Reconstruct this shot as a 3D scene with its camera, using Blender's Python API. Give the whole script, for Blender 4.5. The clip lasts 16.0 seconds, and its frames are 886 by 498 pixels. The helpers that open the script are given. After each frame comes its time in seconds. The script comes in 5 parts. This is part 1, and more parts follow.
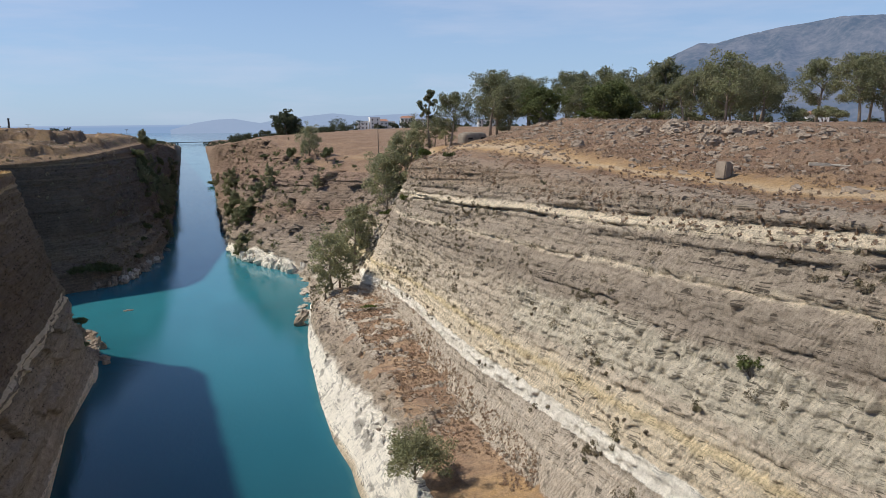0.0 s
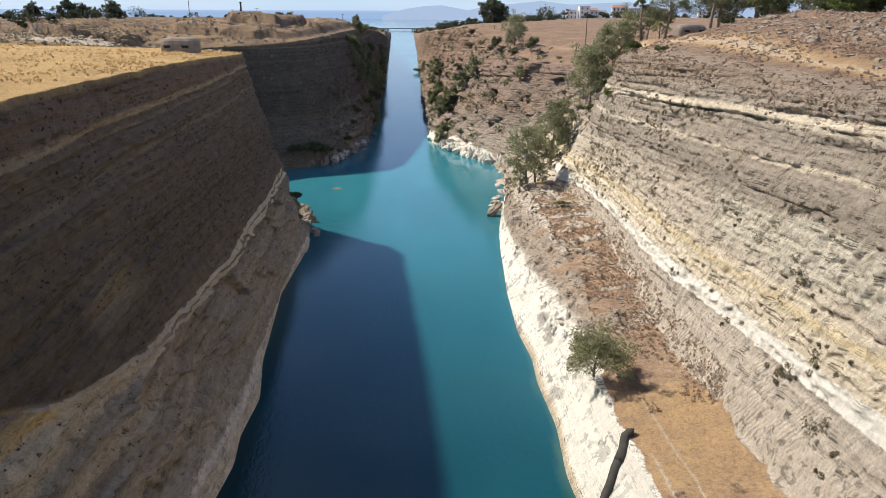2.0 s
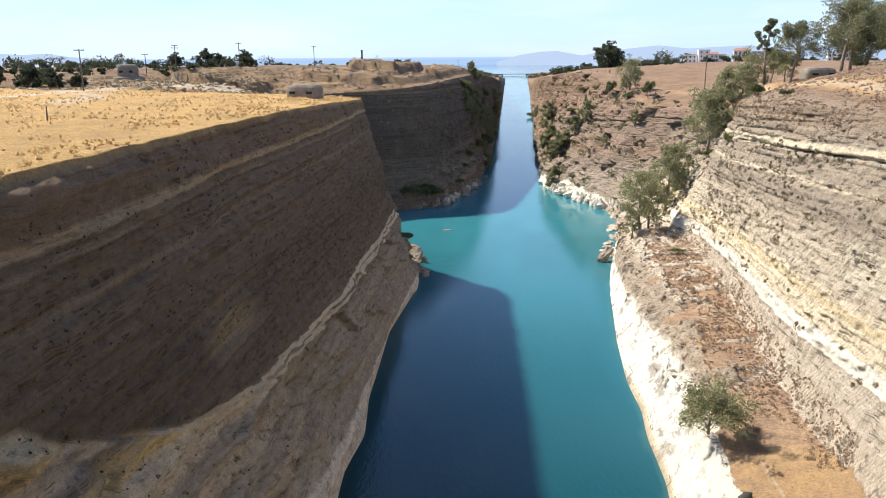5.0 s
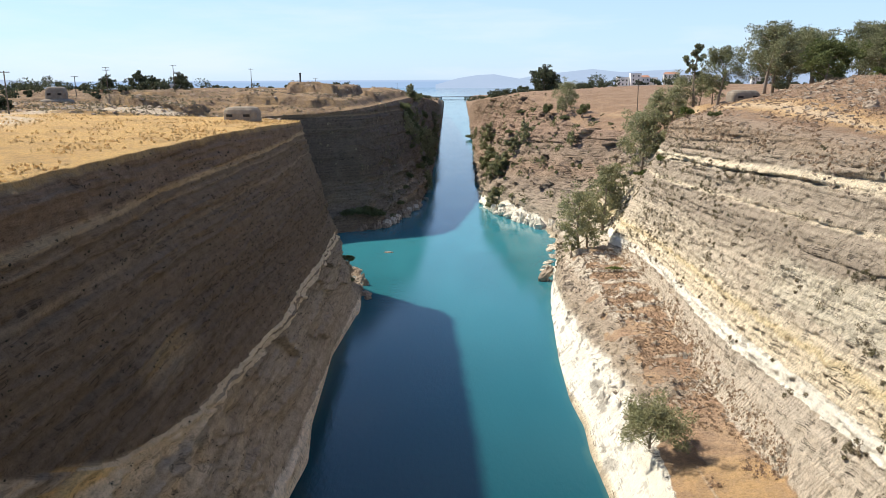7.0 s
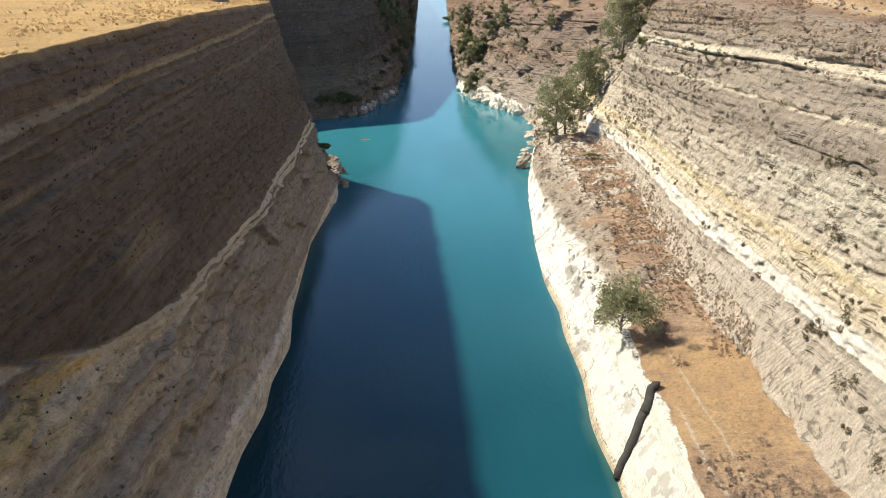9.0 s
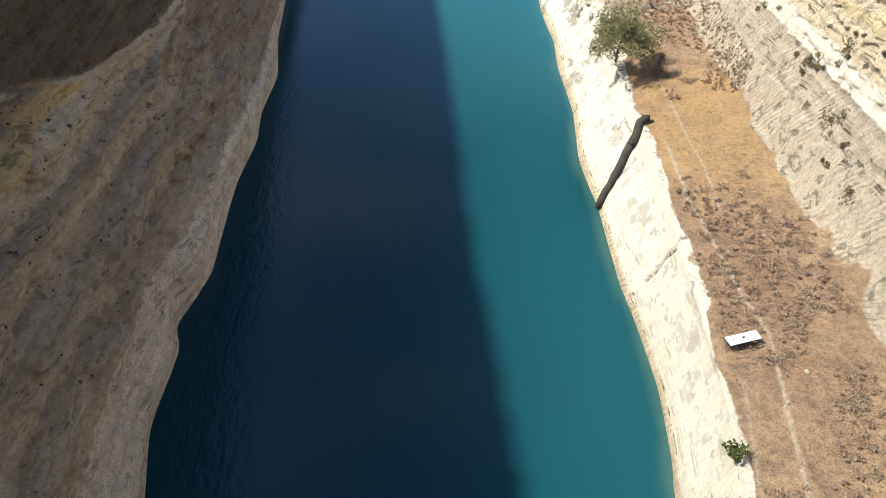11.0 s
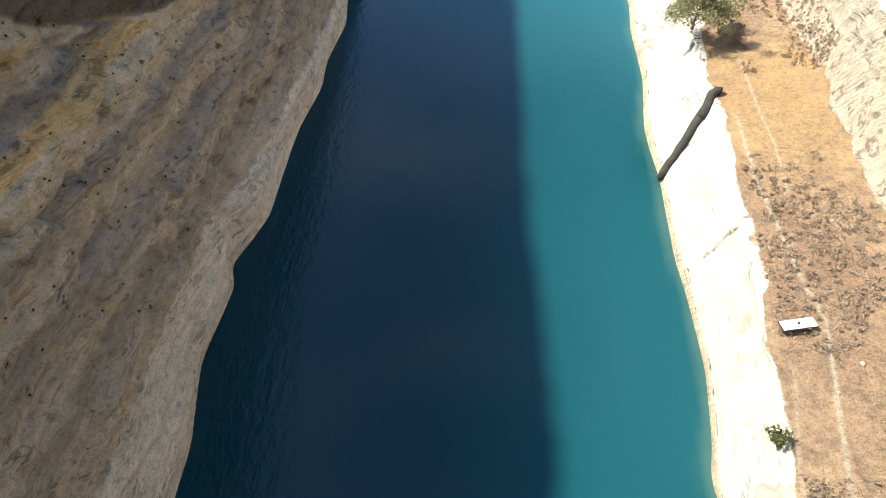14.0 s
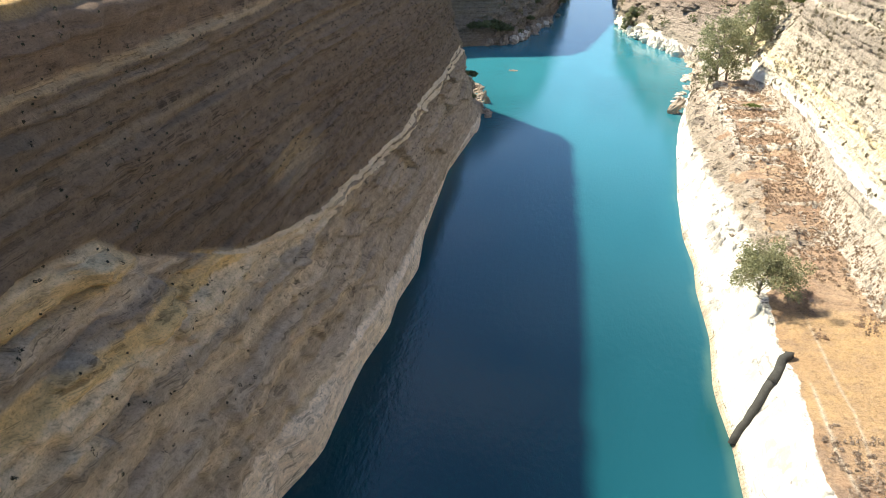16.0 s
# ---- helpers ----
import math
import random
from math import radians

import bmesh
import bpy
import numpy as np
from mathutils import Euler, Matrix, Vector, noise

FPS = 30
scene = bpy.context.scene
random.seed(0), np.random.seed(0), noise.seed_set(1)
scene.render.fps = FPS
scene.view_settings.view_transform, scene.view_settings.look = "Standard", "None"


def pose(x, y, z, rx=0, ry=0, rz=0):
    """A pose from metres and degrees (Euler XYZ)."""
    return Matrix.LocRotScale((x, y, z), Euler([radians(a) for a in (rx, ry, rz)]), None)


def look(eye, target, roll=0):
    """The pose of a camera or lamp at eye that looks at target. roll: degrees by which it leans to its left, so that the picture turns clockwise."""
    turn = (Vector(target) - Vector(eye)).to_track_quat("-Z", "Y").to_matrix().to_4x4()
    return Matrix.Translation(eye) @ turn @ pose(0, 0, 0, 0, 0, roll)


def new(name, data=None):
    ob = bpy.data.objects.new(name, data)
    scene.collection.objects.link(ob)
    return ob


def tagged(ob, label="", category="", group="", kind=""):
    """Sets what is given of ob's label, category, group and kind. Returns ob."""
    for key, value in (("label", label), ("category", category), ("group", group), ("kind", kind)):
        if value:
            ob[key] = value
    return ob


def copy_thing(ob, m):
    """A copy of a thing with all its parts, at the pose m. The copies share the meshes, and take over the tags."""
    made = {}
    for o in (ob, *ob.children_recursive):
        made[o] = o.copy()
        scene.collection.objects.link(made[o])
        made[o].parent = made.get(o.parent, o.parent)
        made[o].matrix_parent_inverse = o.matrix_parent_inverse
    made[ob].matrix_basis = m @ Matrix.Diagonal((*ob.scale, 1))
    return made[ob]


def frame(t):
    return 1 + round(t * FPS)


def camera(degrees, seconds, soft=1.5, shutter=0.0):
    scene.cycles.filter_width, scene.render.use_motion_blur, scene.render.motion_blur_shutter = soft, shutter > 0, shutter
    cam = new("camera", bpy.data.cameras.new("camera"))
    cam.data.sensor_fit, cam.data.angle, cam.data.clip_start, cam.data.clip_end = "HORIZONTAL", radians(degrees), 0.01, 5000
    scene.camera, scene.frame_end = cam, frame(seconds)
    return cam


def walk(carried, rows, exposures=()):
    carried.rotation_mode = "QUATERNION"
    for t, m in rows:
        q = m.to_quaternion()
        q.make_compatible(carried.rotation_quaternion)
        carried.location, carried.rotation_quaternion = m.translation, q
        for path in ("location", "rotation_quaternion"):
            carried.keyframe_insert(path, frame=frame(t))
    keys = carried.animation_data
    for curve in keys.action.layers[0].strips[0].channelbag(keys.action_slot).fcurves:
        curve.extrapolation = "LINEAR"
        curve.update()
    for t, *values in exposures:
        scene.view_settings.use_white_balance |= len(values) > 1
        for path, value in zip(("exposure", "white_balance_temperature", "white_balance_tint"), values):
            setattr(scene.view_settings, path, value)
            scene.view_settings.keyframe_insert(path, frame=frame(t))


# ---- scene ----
# A deep rock-cut ship canal seen from a high bridge: the camera stands on the bridge and pans and tilts.
cam = camera(61.5, 16.0, soft=0.55)
EYE = (0.0, 0.0, 49.0)
PATH = [
    (0.0, pose(*EYE, 80.29, 0.66, -18.68)),
    (0.5, pose(*EYE, 78.92, 0.14, -12.94)),
    (1.0, pose(*EYE, 76.87, -0.51, -9.17)),
    (1.5, pose(*EYE, 74.34, -0.63, -6.13)),
    (2.0, pose(*EYE, 72.26, -0.24, -3.26)),
    (2.5, pose(*EYE, 71.73, 0.15, -0.34)),
    (3.0, pose(*EYE, 72.72, 0.18, 2.51)),
    (3.5, pose(*EYE, 73.65, 0.34, 4.66)),
    (4.0, pose(*EYE, 74.42, 0.37, 5.68)),
    (4.5, pose(*EYE, 75.05, 0.39, 5.79)),
    (5.0, pose(*EYE, 75.55, 0.41, 5.21)),
    (5.5, pose(*EYE, 75.93, 0.45, 4.26)),
    (6.0, pose(*EYE, 76.24, 0.53, 3.13)),
    (6.5, pose(*EYE, 76.69, 0.44, 1.89)),
    (7.0, pose(*EYE, 77.19, 0.30, 0.64)),
    (7.5, pose(*EYE, 77.69, 0.19, -0.43)),
    (8.0, pose(*EYE, 77.46, 0.17, -1.02)),
    (8.5, pose(*EYE, 73.87, 0.19, -1.06)),
    (9.0, pose(*EYE, 68.57, 0.10, -1.10)),
    (9.5, pose(*EYE, 63.35, -0.15, -1.13)),
    (10.0, pose(*EYE, 58.42, -0.42, -1.05)),
    (10.5, pose(*EYE, 53.21, -0.64, -1.28)),
    (11.0, pose(*EYE, 48.12, -0.76, -1.41)),
    (11.5, pose(*EYE, 43.80, -0.78, -1.39)),
    (12.0, pose(*EYE, 40.97, -0.74, -0.98)),
    (12.5, pose(*EYE, 40.31, -0.62, 0.05)),
    (13.0, pose(*EYE, 40.95, -0.62, 1.47)),
    (13.5, pose(*EYE, 42.34, -0.85, 2.97)),
    (14.0, pose(*EYE, 44.84, -1.13, 4.58)),
    (14.5, pose(*EYE, 48.89, -1.31, 6.06)),
    (15.0, pose(*EYE, 53.60, -1.29, 7.44)),
    (15.5, pose(*EYE, 58.27, -1.38, 8.79)),
    (16.0, pose(*EYE, 63.31, -1.55, 10.72)),
]
EXPOSURES = [(0.0, -0.2, 6150, 10), (1.0, 0.0, 6200, 10), (2.0, 0.23, 6250, 10), (3.0, 0.43, 6300, 10), (5.5, 0.6, 6450, 9), (6.5, 0.5, 6500, 8), (8.0, 0.37, 6500, 8), (9.0, 0.48, 6500, 7), (10.0, 0.53, 6450, 6), (12.5, 0.70, 6450, 5), (13.5, 0.96, 6500, 4), (14.5, 1.08, 6500, 4), (16.0, 1.08, 6500, 5)]
SKY, SUN = 0.097, 5.5
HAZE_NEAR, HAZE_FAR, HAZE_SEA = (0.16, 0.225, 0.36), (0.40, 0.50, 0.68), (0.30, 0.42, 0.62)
walk(cam, PATH, EXPOSURES)

# ---- world and sun ----
TO_SUN = Vector((-0.80, 0.27, 1.0)).normalized()
world = bpy.data.worlds.new("sky")
scene.world = world
world.use_nodes = True
wn = world.node_tree
sky = wn.nodes.new("ShaderNodeTexSky")
sky.sky_type = "NISHITA"
sky.sun_disc = False
sky.sun_elevation = math.asin(TO_SUN.z)
sky.sun_rotation = math.atan2(TO_SUN.x, TO_SUN.y)
sky.air_density, sky.dust_density, sky.ozone_density = 1.0, 0.4, 2.5
sky.altitude = 0
tint = wn.nodes.new("ShaderNodeMix")
tint.data_type, tint.blend_type = "RGBA", "MULTIPLY"
tint.inputs[0].default_value, tint.inputs[7].default_value = 1.0, (0.70, 0.92, 1.18, 1)
wn.links.new(sky.outputs[0], tint.inputs[6])
haze = wn.nodes.new("ShaderNodeMix")
haze.data_type = "RGBA"
haze.inputs[7].default_value = (5.9, 7.4, 9.7, 1)
height = wn.nodes.new("ShaderNodeSeparateXYZ")
wn.links.new(wn.nodes.new("ShaderNodeTexCoord").outputs["Generated"], height.inputs[0])
low_haze = wn.nodes.new("ShaderNodeMapRange")
low_haze.interpolation_type = "SMOOTHSTEP"
for key, v in (("From Min", 0.0), ("From Max", 0.45), ("To Min", 0.60), ("To Max", 0.08)):
    low_haze.inputs[key].default_value = v
wn.links.new(height.outputs[2], low_haze.inputs["Value"])
wn.links.new(low_haze.outputs[0], haze.inputs[0])
wn.links.new(tint.outputs[2], haze.inputs[6])
# thin high cloud in faint streaks
spread = wn.nodes.new("ShaderNodeMapping")
spread.inputs["Scale"].default_value = (2.2, 2.2, 15.0)
wn.links.new(wn.nodes.new("ShaderNodeTexCoord").outputs["Generated"], spread.inputs["Vector"])
wisp = wn.nodes.new("ShaderNodeTexNoise")
wisp.inputs["Scale"].default_value, wisp.inputs["Detail"].default_value, wisp.inputs["Roughness"].default_value = 1.3, 6.0, 0.6
wn.links.new(spread.outputs[0], wisp.inputs["Vector"])
thin_cloud = wn.nodes.new("ShaderNodeMapRange")
for key, v in (("From Min", 0.46), ("From Max", 0.72), ("To Min", 0.0), ("To Max", 0.42)):
    thin_cloud.inputs[key].default_value = v
wn.links.new(wisp.outputs["Fac"], thin_cloud.inputs["Value"])
cloud = wn.nodes.new("ShaderNodeMix")
cloud.data_type = "RGBA"
cloud.inputs[7].default_value = (7.3, 7.6, 9.0, 1)
wn.links.new(thin_cloud.outputs[0], cloud.inputs[0])
wn.links.new(haze.outputs[2], cloud.inputs[6])
wn.links.new(cloud.outputs[2], wn.nodes["Background"].inputs[0])
wn.nodes["Background"].inputs[1].default_value = SKY
sun = new("sun", bpy.data.lights.new("sun", "SUN"))
sun.data.energy, sun.data.angle, sun.data.color = SUN, radians(1.9), (1.0, 0.91, 0.76)
sun.matrix_world = look((-80, 42, 200), (-80 - TO_SUN.x, 42 - TO_SUN.y, 200 - TO_SUN.z))


# ---- small tools ----
def lattice(i, j, k, seed):
    h = (i * 374761393 + j * 668265263 + k * 1274126177 + seed * 982451653) & 0xFFFFFFFF
    h = ((h ^ (h >> 13)) * 1103515245) & 0xFFFFFFFF
    return ((h ^ (h >> 16)) & 0xFFFF) / 65535.0


def vnoise(x, y, z, seed=0):
    """Smooth value noise, 0 to 1, on arrays."""
    x, y, z = np.broadcast_arrays(np.asarray(x, float), np.asarray(y, float), np.asarray(z, float))
    ix, iy, iz = (np.floor(a).astype(np.int64) for a in (x, y, z))
    fx, fy, fz = x - ix, y - iy, z - iz
    fx, fy, fz = (a * a * (3 - 2 * a) for a in (fx, fy, fz))
    total = 0
    for a in (0, 1):
        for b in (0, 1):
            for c in (0, 1):
                wgt = (fx if a else 1 - fx) * (fy if b else 1 - fy) * (fz if c else 1 - fz)
                total = total + wgt * lattice(ix + a, iy + b, iz + c, seed)
    return total


def fbm(x, y, z, octaves=4, seed=0):
    total, amp, norm = 0, 1.0, 0
    for o in range(octaves):
        total = total + amp * vnoise(x * 2 ** o, y * 2 ** o, z * 2 ** o, seed + o)
        norm += amp
        amp *= 0.5
    return total / norm


def step(a, b, x):
    t = np.clip((x - a) / (b - a), 0, 1)
    return t * t * (3 - 2 * t)


def facets(x, y, z, size, seed):
    """Blocky fractured relief: each irregular cell is a tilted plane. About -1 to 1."""
    x, y, z = x / size, y / size, z / size
    ix, iy, iz = (np.floor(a).astype(np.int64) for a in (x, y, z))
    best, out = np.full(x.shape, 9.0), np.zeros(x.shape)
    for a in (-1, 0, 1):
        for b in (-1, 0, 1):
            for c in (-1, 0, 1):
                i, j, k = ix + a, iy + b, iz + c
                dx = x - i - lattice(i, j, k, seed)
                dy = y - j - lattice(i, j, k, seed + 1)
                dz = z - k - lattice(i, j, k, seed + 2)
                dist = dx * dx + dy * dy + dz * dz
                near = dist < best
                tilt = (lattice(i, j, k, seed + 3) - 0.5) + 1.2 * (lattice(i, j, k, seed + 4) - 0.5) * dy + 1.2 * (lattice(i, j, k, seed + 5) - 0.5) * dz
                out = np.where(near, tilt, out)
                best = np.where(near, dist, best)
    return out * 2


def grid_mesh(name, P, attributes):
    """A sheet from an array of rows and columns of points."""
    rows, cols = P.shape[:2]
    me = bpy.data.meshes.new(name)
    n = np.arange(rows * cols).reshape(rows, cols)
    quads = np.stack([n[:-1, :-1], n[:-1, 1:], n[1:, 1:], n[1:, :-1]], -1).reshape(-1, 4)
    me.vertices.add(rows * cols)
    me.vertices.foreach_set("co", P.reshape(-1))
    me.loops.add(quads.size)
    me.loops.foreach_set("vertex_index", quads.reshape(-1).astype(np.int32))
    me.polygons.add(len(quads))
    me.polygons.foreach_set("loop_start", np.arange(0, quads.size, 4, dtype=np.int32))
    me.polygons.foreach_set("use_smooth", np.ones(len(quads), bool))
    me.update(calc_edges=True)
    for key, values in attributes.items():
        me.attributes.new(key, "FLOAT", "POINT").data.foreach_set("value", values.reshape(-1).astype(np.float32))
    return me


def soup(name, verts, faces, material):
    me = bpy.data.meshes.new(name)
    me.from_pydata([tuple(v) for v in verts], [], [tuple(f) for f in faces])
    me.materials.append(material)
    return me


def part(name, bm, material, parent=None, label="", smooth=False):
    """Links a bmesh (or a ready mesh) as one mesh object under a thing or a part."""
    if isinstance(bm, bmesh.types.BMesh):
        me = bpy.data.meshes.new(name)
        bm.to_mesh(me)
        bm.free()
        me.materials.append(material)
    else:
        me = bm
    if smooth:
        me.polygons.foreach_set("use_smooth", np.ones(len(me.polygons), bool))
    ob = new(name, me)
    ob.parent = parent
    if label:
        tagged(ob, label)
    return ob


def empty(name, m, label, category, group="", kind=""):
    ob = new(name)
    ob.matrix_world = m
    return tagged(ob, label, category, group, kind)


def tube(bm, points, radii, sides=7):
    """Adds a tapered tube along points to a bmesh."""
    rings = []
    for i, p in enumerate(points):
        p = Vector(p)
        d = Vector(points[min(i + 1, len(points) - 1)]) - Vector(points[max(i - 1, 0)])
        u = d.orthogonal().normalized() if i == 0 else (u - d * (u.dot(d) / max(d.length_squared, 1e-9))).normalized()
        v = d.normalized().cross(u)
        rings.append([bm.verts.new(p + float(radii[i]) * (math.cos(a) * u + math.sin(a) * v)) for a in (2 * math.pi * k / sides for k in range(sides))])
    for r, q in zip(rings, rings[1:]):
        for k in range(sides):
            bm.faces.new((r[k], r[(k + 1) % sides], q[(k + 1) % sides], q[k]))
    bm.faces.new(rings[0][::-1])
    bm.faces.new(rings[-1])
    return bm


def box(bm, x0, y0, z0, x1, y1, z1, bevel=0.0):
    made = bmesh.ops.create_cube(bm, size=1, matrix=Matrix.Translation(((x0 + x1) / 2, (y0 + y1) / 2, (z0 + z1) / 2)) @ Matrix.Diagonal((x1 - x0, y1 - y0, z1 - z0, 1)))
    if bevel:
        edges = {e for v in made["verts"] for e in v.link_edges}
        bmesh.ops.bevel(bm, geom=list(edges), offset=bevel, segments=2, affect="EDGES")
    return bm


# ---- materials ----
class Nodes:
    """A thin writer of node trees."""

    def __init__(self, name):
        self.mat = bpy.data.materials.new(name)
        self.mat.use_nodes = True
        self.tree = self.mat.node_tree
        self.bsdf = self.tree.nodes["Principled BSDF"]
        self.out = self.tree.nodes["Material Output"]

    def node(self, kind, **sockets):
        n = self.tree.nodes.new(kind)
        for key, value in sockets.items():
            self.plug(n, key.replace("_", " "), value)
        return n

    def plug(self, n, key, value):
        sock = n.inputs[int(key) if key.isdigit() else key]
        if isinstance(value, bpy.types.NodeSocket):
            self.tree.links.new(value, sock)
        elif isinstance(value, (tuple, list)) and len(value) == 3 and sock.type == "RGBA":
            sock.default_value = (*value, 1)
        else:
            sock.default_value = value

    def math(self, op, a, b=0.0, clamp=False):
        n = self.tree.nodes.new("ShaderNodeMath")
        n.operation, n.use_clamp = op, clamp
        self.plug(n, "0", a)
        self.plug(n, "1", b)
        return n.outputs[0]

    def where(self):
        return self.tree.nodes.new("ShaderNodeNewGeometry").outputs["Position"]

    def local(self):
        return self.tree.nodes.new("ShaderNodeTexCoord").outputs["Object"]

    def stretch(self, vector, scale):
        n = self.tree.nodes.new("ShaderNodeMapping")
        self.plug(n, "Vector", vector)
        n.inputs["Scale"].default_value = scale
        return n.outputs[0]

    def noise(self, vector, scale, detail=4.0, rough=0.55):
        n = self.node("ShaderNodeTexNoise", Vector=vector, Scale=scale, Detail=detail, Roughness=rough)
        return n.outputs["Fac"]

    def value(self, name):
        n = self.tree.nodes.new("ShaderNodeAttribute")
        n.attribute_name = name
        return n.outputs["Fac"]

    def ramp(self, fac, stops, mode="LINEAR"):
        n = self.tree.nodes.new("ShaderNodeValToRGB")
        n.color_ramp.interpolation = mode
        e = n.color_ramp.elements
        while len(e) < len(stops):
            e.new(0.5)
        for item, (pos, col) in zip(e, stops):
            item.position = pos
            item.color = (*col, 1) if isinstance(col, tuple) else (col, col, col, 1)
        self.plug(n, "Fac", fac)
        return n.outputs["Color"]

    def mix(self, fac, a, b, mode="MIX"):
        n = self.tree.nodes.new("ShaderNodeMix")
        n.data_type, n.blend_type = "RGBA", mode
        for sock, v in ((n.inputs[0], fac), (n.inputs[6], a), (n.inputs[7], b)):
            if isinstance(v, bpy.types.NodeSocket):
                self.tree.links.new(v, sock)
            else:
                sock.default_value = (*v, 1) if isinstance(v, tuple) else v
        return n.outputs[2]

    def bump(self, height, strength, distance, under=None):
        n = self.node("ShaderNodeBump", Height=height, Strength=strength, Distance=distance)
        if under is not None:
            self.plug(n, "Normal", under)
        return n.outputs[0]

    def done(self, colour, rough=0.9, normal=None, metal=0.0, specular=0.25):
        for key, v in (("Base Color", colour), ("Roughness", rough), ("Metallic", metal), ("Specular IOR Level", specular)):
            self.plug(self.bsdf, key, v)
        if normal is not None:
            self.plug(self.bsdf, "Normal", normal)
        return self.mat


def plain(name, a, b, scale, rough=0.85, bump=0.3, dist=0.02, metal=0.0, specular=0.3):
    """Two tones broken up at two scales, with fine relief."""
    n = Nodes(name)
    p = n.local()
    f = n.mix(0.4, n.noise(p, scale), n.noise(p, scale * 9, 5))
    col = n.mix(n.ramp(f, [(0.35, 0.0), (0.65, 1.0)]), a, b)
    return n.done(col, rough, n.bump(n.noise(p, scale * 12, 5), bump, dist), metal, specular)


def bank_material(name, strata, second, cream, band, soil, soil2, grass, grass2, grain, lines, wobble, marks, upland):
    n = Nodes(name)
    p = n.where()
    wob = n.math("MULTIPLY", n.math("SUBTRACT", n.noise(p, 0.5, 6, 0.65), 0.5), wobble)
    level = n.math("ADD", n.value("layer"), wob)
    fac = n.math("DIVIDE", level, 50.0)
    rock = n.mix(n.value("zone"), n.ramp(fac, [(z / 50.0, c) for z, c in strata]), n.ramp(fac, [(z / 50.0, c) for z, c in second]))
    ragged = n.math("MULTIPLY", n.math("SUBTRACT", n.noise(n.stretch(p, (1, 1, 0.4)), 0.9, 6, 0.7), 0.5), 1.3)
    rock = n.mix(n.ramp(n.math("ADD", n.value("cream"), ragged), [(0.3, 0.0), (0.62, 1.0)]), rock, cream)
    rock = n.mix(n.ramp(n.math("ADD", n.value("band"), n.math("MULTIPLY", ragged, 0.35 if marks else 0.15)), [(0.35, 0.0), (0.55, 1.0)]), rock, band)
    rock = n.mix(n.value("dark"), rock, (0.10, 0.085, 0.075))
    # thin beds, weathering streaks, pits
    bend = n.noise(n.stretch(p, (0.03, 0.03, 0.0)), 1.0, 1)
    bedv = n.node("ShaderNodeCombineXYZ", X=bend, Y=n.math("MULTIPLY", n.noise(p, 0.3, 3), 0.5), Z=n.value("layer")).outputs[0]
    bed = n.noise(bedv, 2.6, 7, 0.75)
    rock = n.mix(0.8, rock, n.ramp(bed, [(0.3, 0.72), (0.5, 1.0), (0.72, 1.18)]), "MULTIPLY")
    streak = n.noise(n.stretch(p, grain), 1.1, 7, 0.7)
    rock = n.mix(0.8, rock, n.ramp(streak, [(0.3, 0.66), (0.5, 1.0), (0.72, 1.22)]), "MULTIPLY")
    pits = n.noise(p, 1.7, 7, 0.72)
    rock = n.mix(0.8, rock, n.ramp(pits, [(0.30, 0.45), (0.43, 0.95), (0.7, 1.15)]), "MULTIPLY")
    grit = n.noise(n.stretch(p, (1, 1, 1.8)), 5.5, 6, 0.75)
    rock = n.mix(0.42 + 0.45 * lines, rock, n.ramp(grit, [(0.32, 0.32), (0.46, 0.98), (0.68, 1.28)]), "MULTIPLY")
    # Dark joint lines: dirt, plus thin bedding shadows painted into the colour.
    joints = n.math("ABSOLUTE", n.math("SUBTRACT", n.noise(bedv, 1.1, 4, 0.6), 0.5))
    joints = n.math("ADD", joints, n.math("MULTIPLY", n.ramp(n.noise(p, 0.45, 4), [(0.42, 0.0), (0.58, 1.0)]), 0.1))
    rock = n.mix(lines, rock, n.ramp(joints, [(0.012, 0.28), (0.030, 1.0)]), "MULTIPLY")
    fine = n.math("ABSOLUTE", n.math("SUBTRACT", n.noise(bedv, 2.7, 3, 0.6), 0.5))
    fine = n.math("ADD", fine, n.math("MULTIPLY", n.ramp(n.noise(p, 0.9, 4), [(0.44, 0.0), (0.56, 1.0)]), 0.1))
    rock = n.mix(lines * 0.8, rock, n.ramp(fine, [(0.012, 0.36), (0.034, 1.0)]), "MULTIPLY")
    warp = n.node("ShaderNodeVectorMath", **{"0": p, "1": n.node("ShaderNodeTexNoise", Vector=p, Scale=0.8, Detail=4.0).outputs["Color"]}).outputs[0]
    cell = n.tree.nodes.new("ShaderNodeTexVoronoi")
    cell.feature = "DISTANCE_TO_EDGE"
    n.plug(cell, "Vector", n.stretch(warp, (0.6, 0.3, 1.8)))
    n.plug(cell, "Scale", 0.3)
    crack = n.math("ADD", cell.outputs[0], n.math("MULTIPLY", n.ramp(n.noise(p, 0.3, 4), [(0.5, 1.0), (0.62, 0.0)]), 0.2))
    patch = n.noise(p, 0.12, 5, 0.6)
    rock = n.mix(n.ramp(patch, [(0.55, 0.0), (0.78, 0.32)]), rock, (0.30, 0.225, 0.16))
    rock = n.mix(n.math("MULTIPLY", n.ramp(n.math("ADD", n.value("band"), n.math("MULTIPLY", ragged, 0.5)), [(0.5, 0.0), (0.8, 1.0)]), 0.55), rock, band)
    rock = n.mix(0.65, rock, n.ramp(crack, [(0.008, 0.3), (0.024, 1.0)]), "MULTIPLY")
    # slanting tool marks
    axes = n.node("ShaderNodeSeparateXYZ", Vector=p)
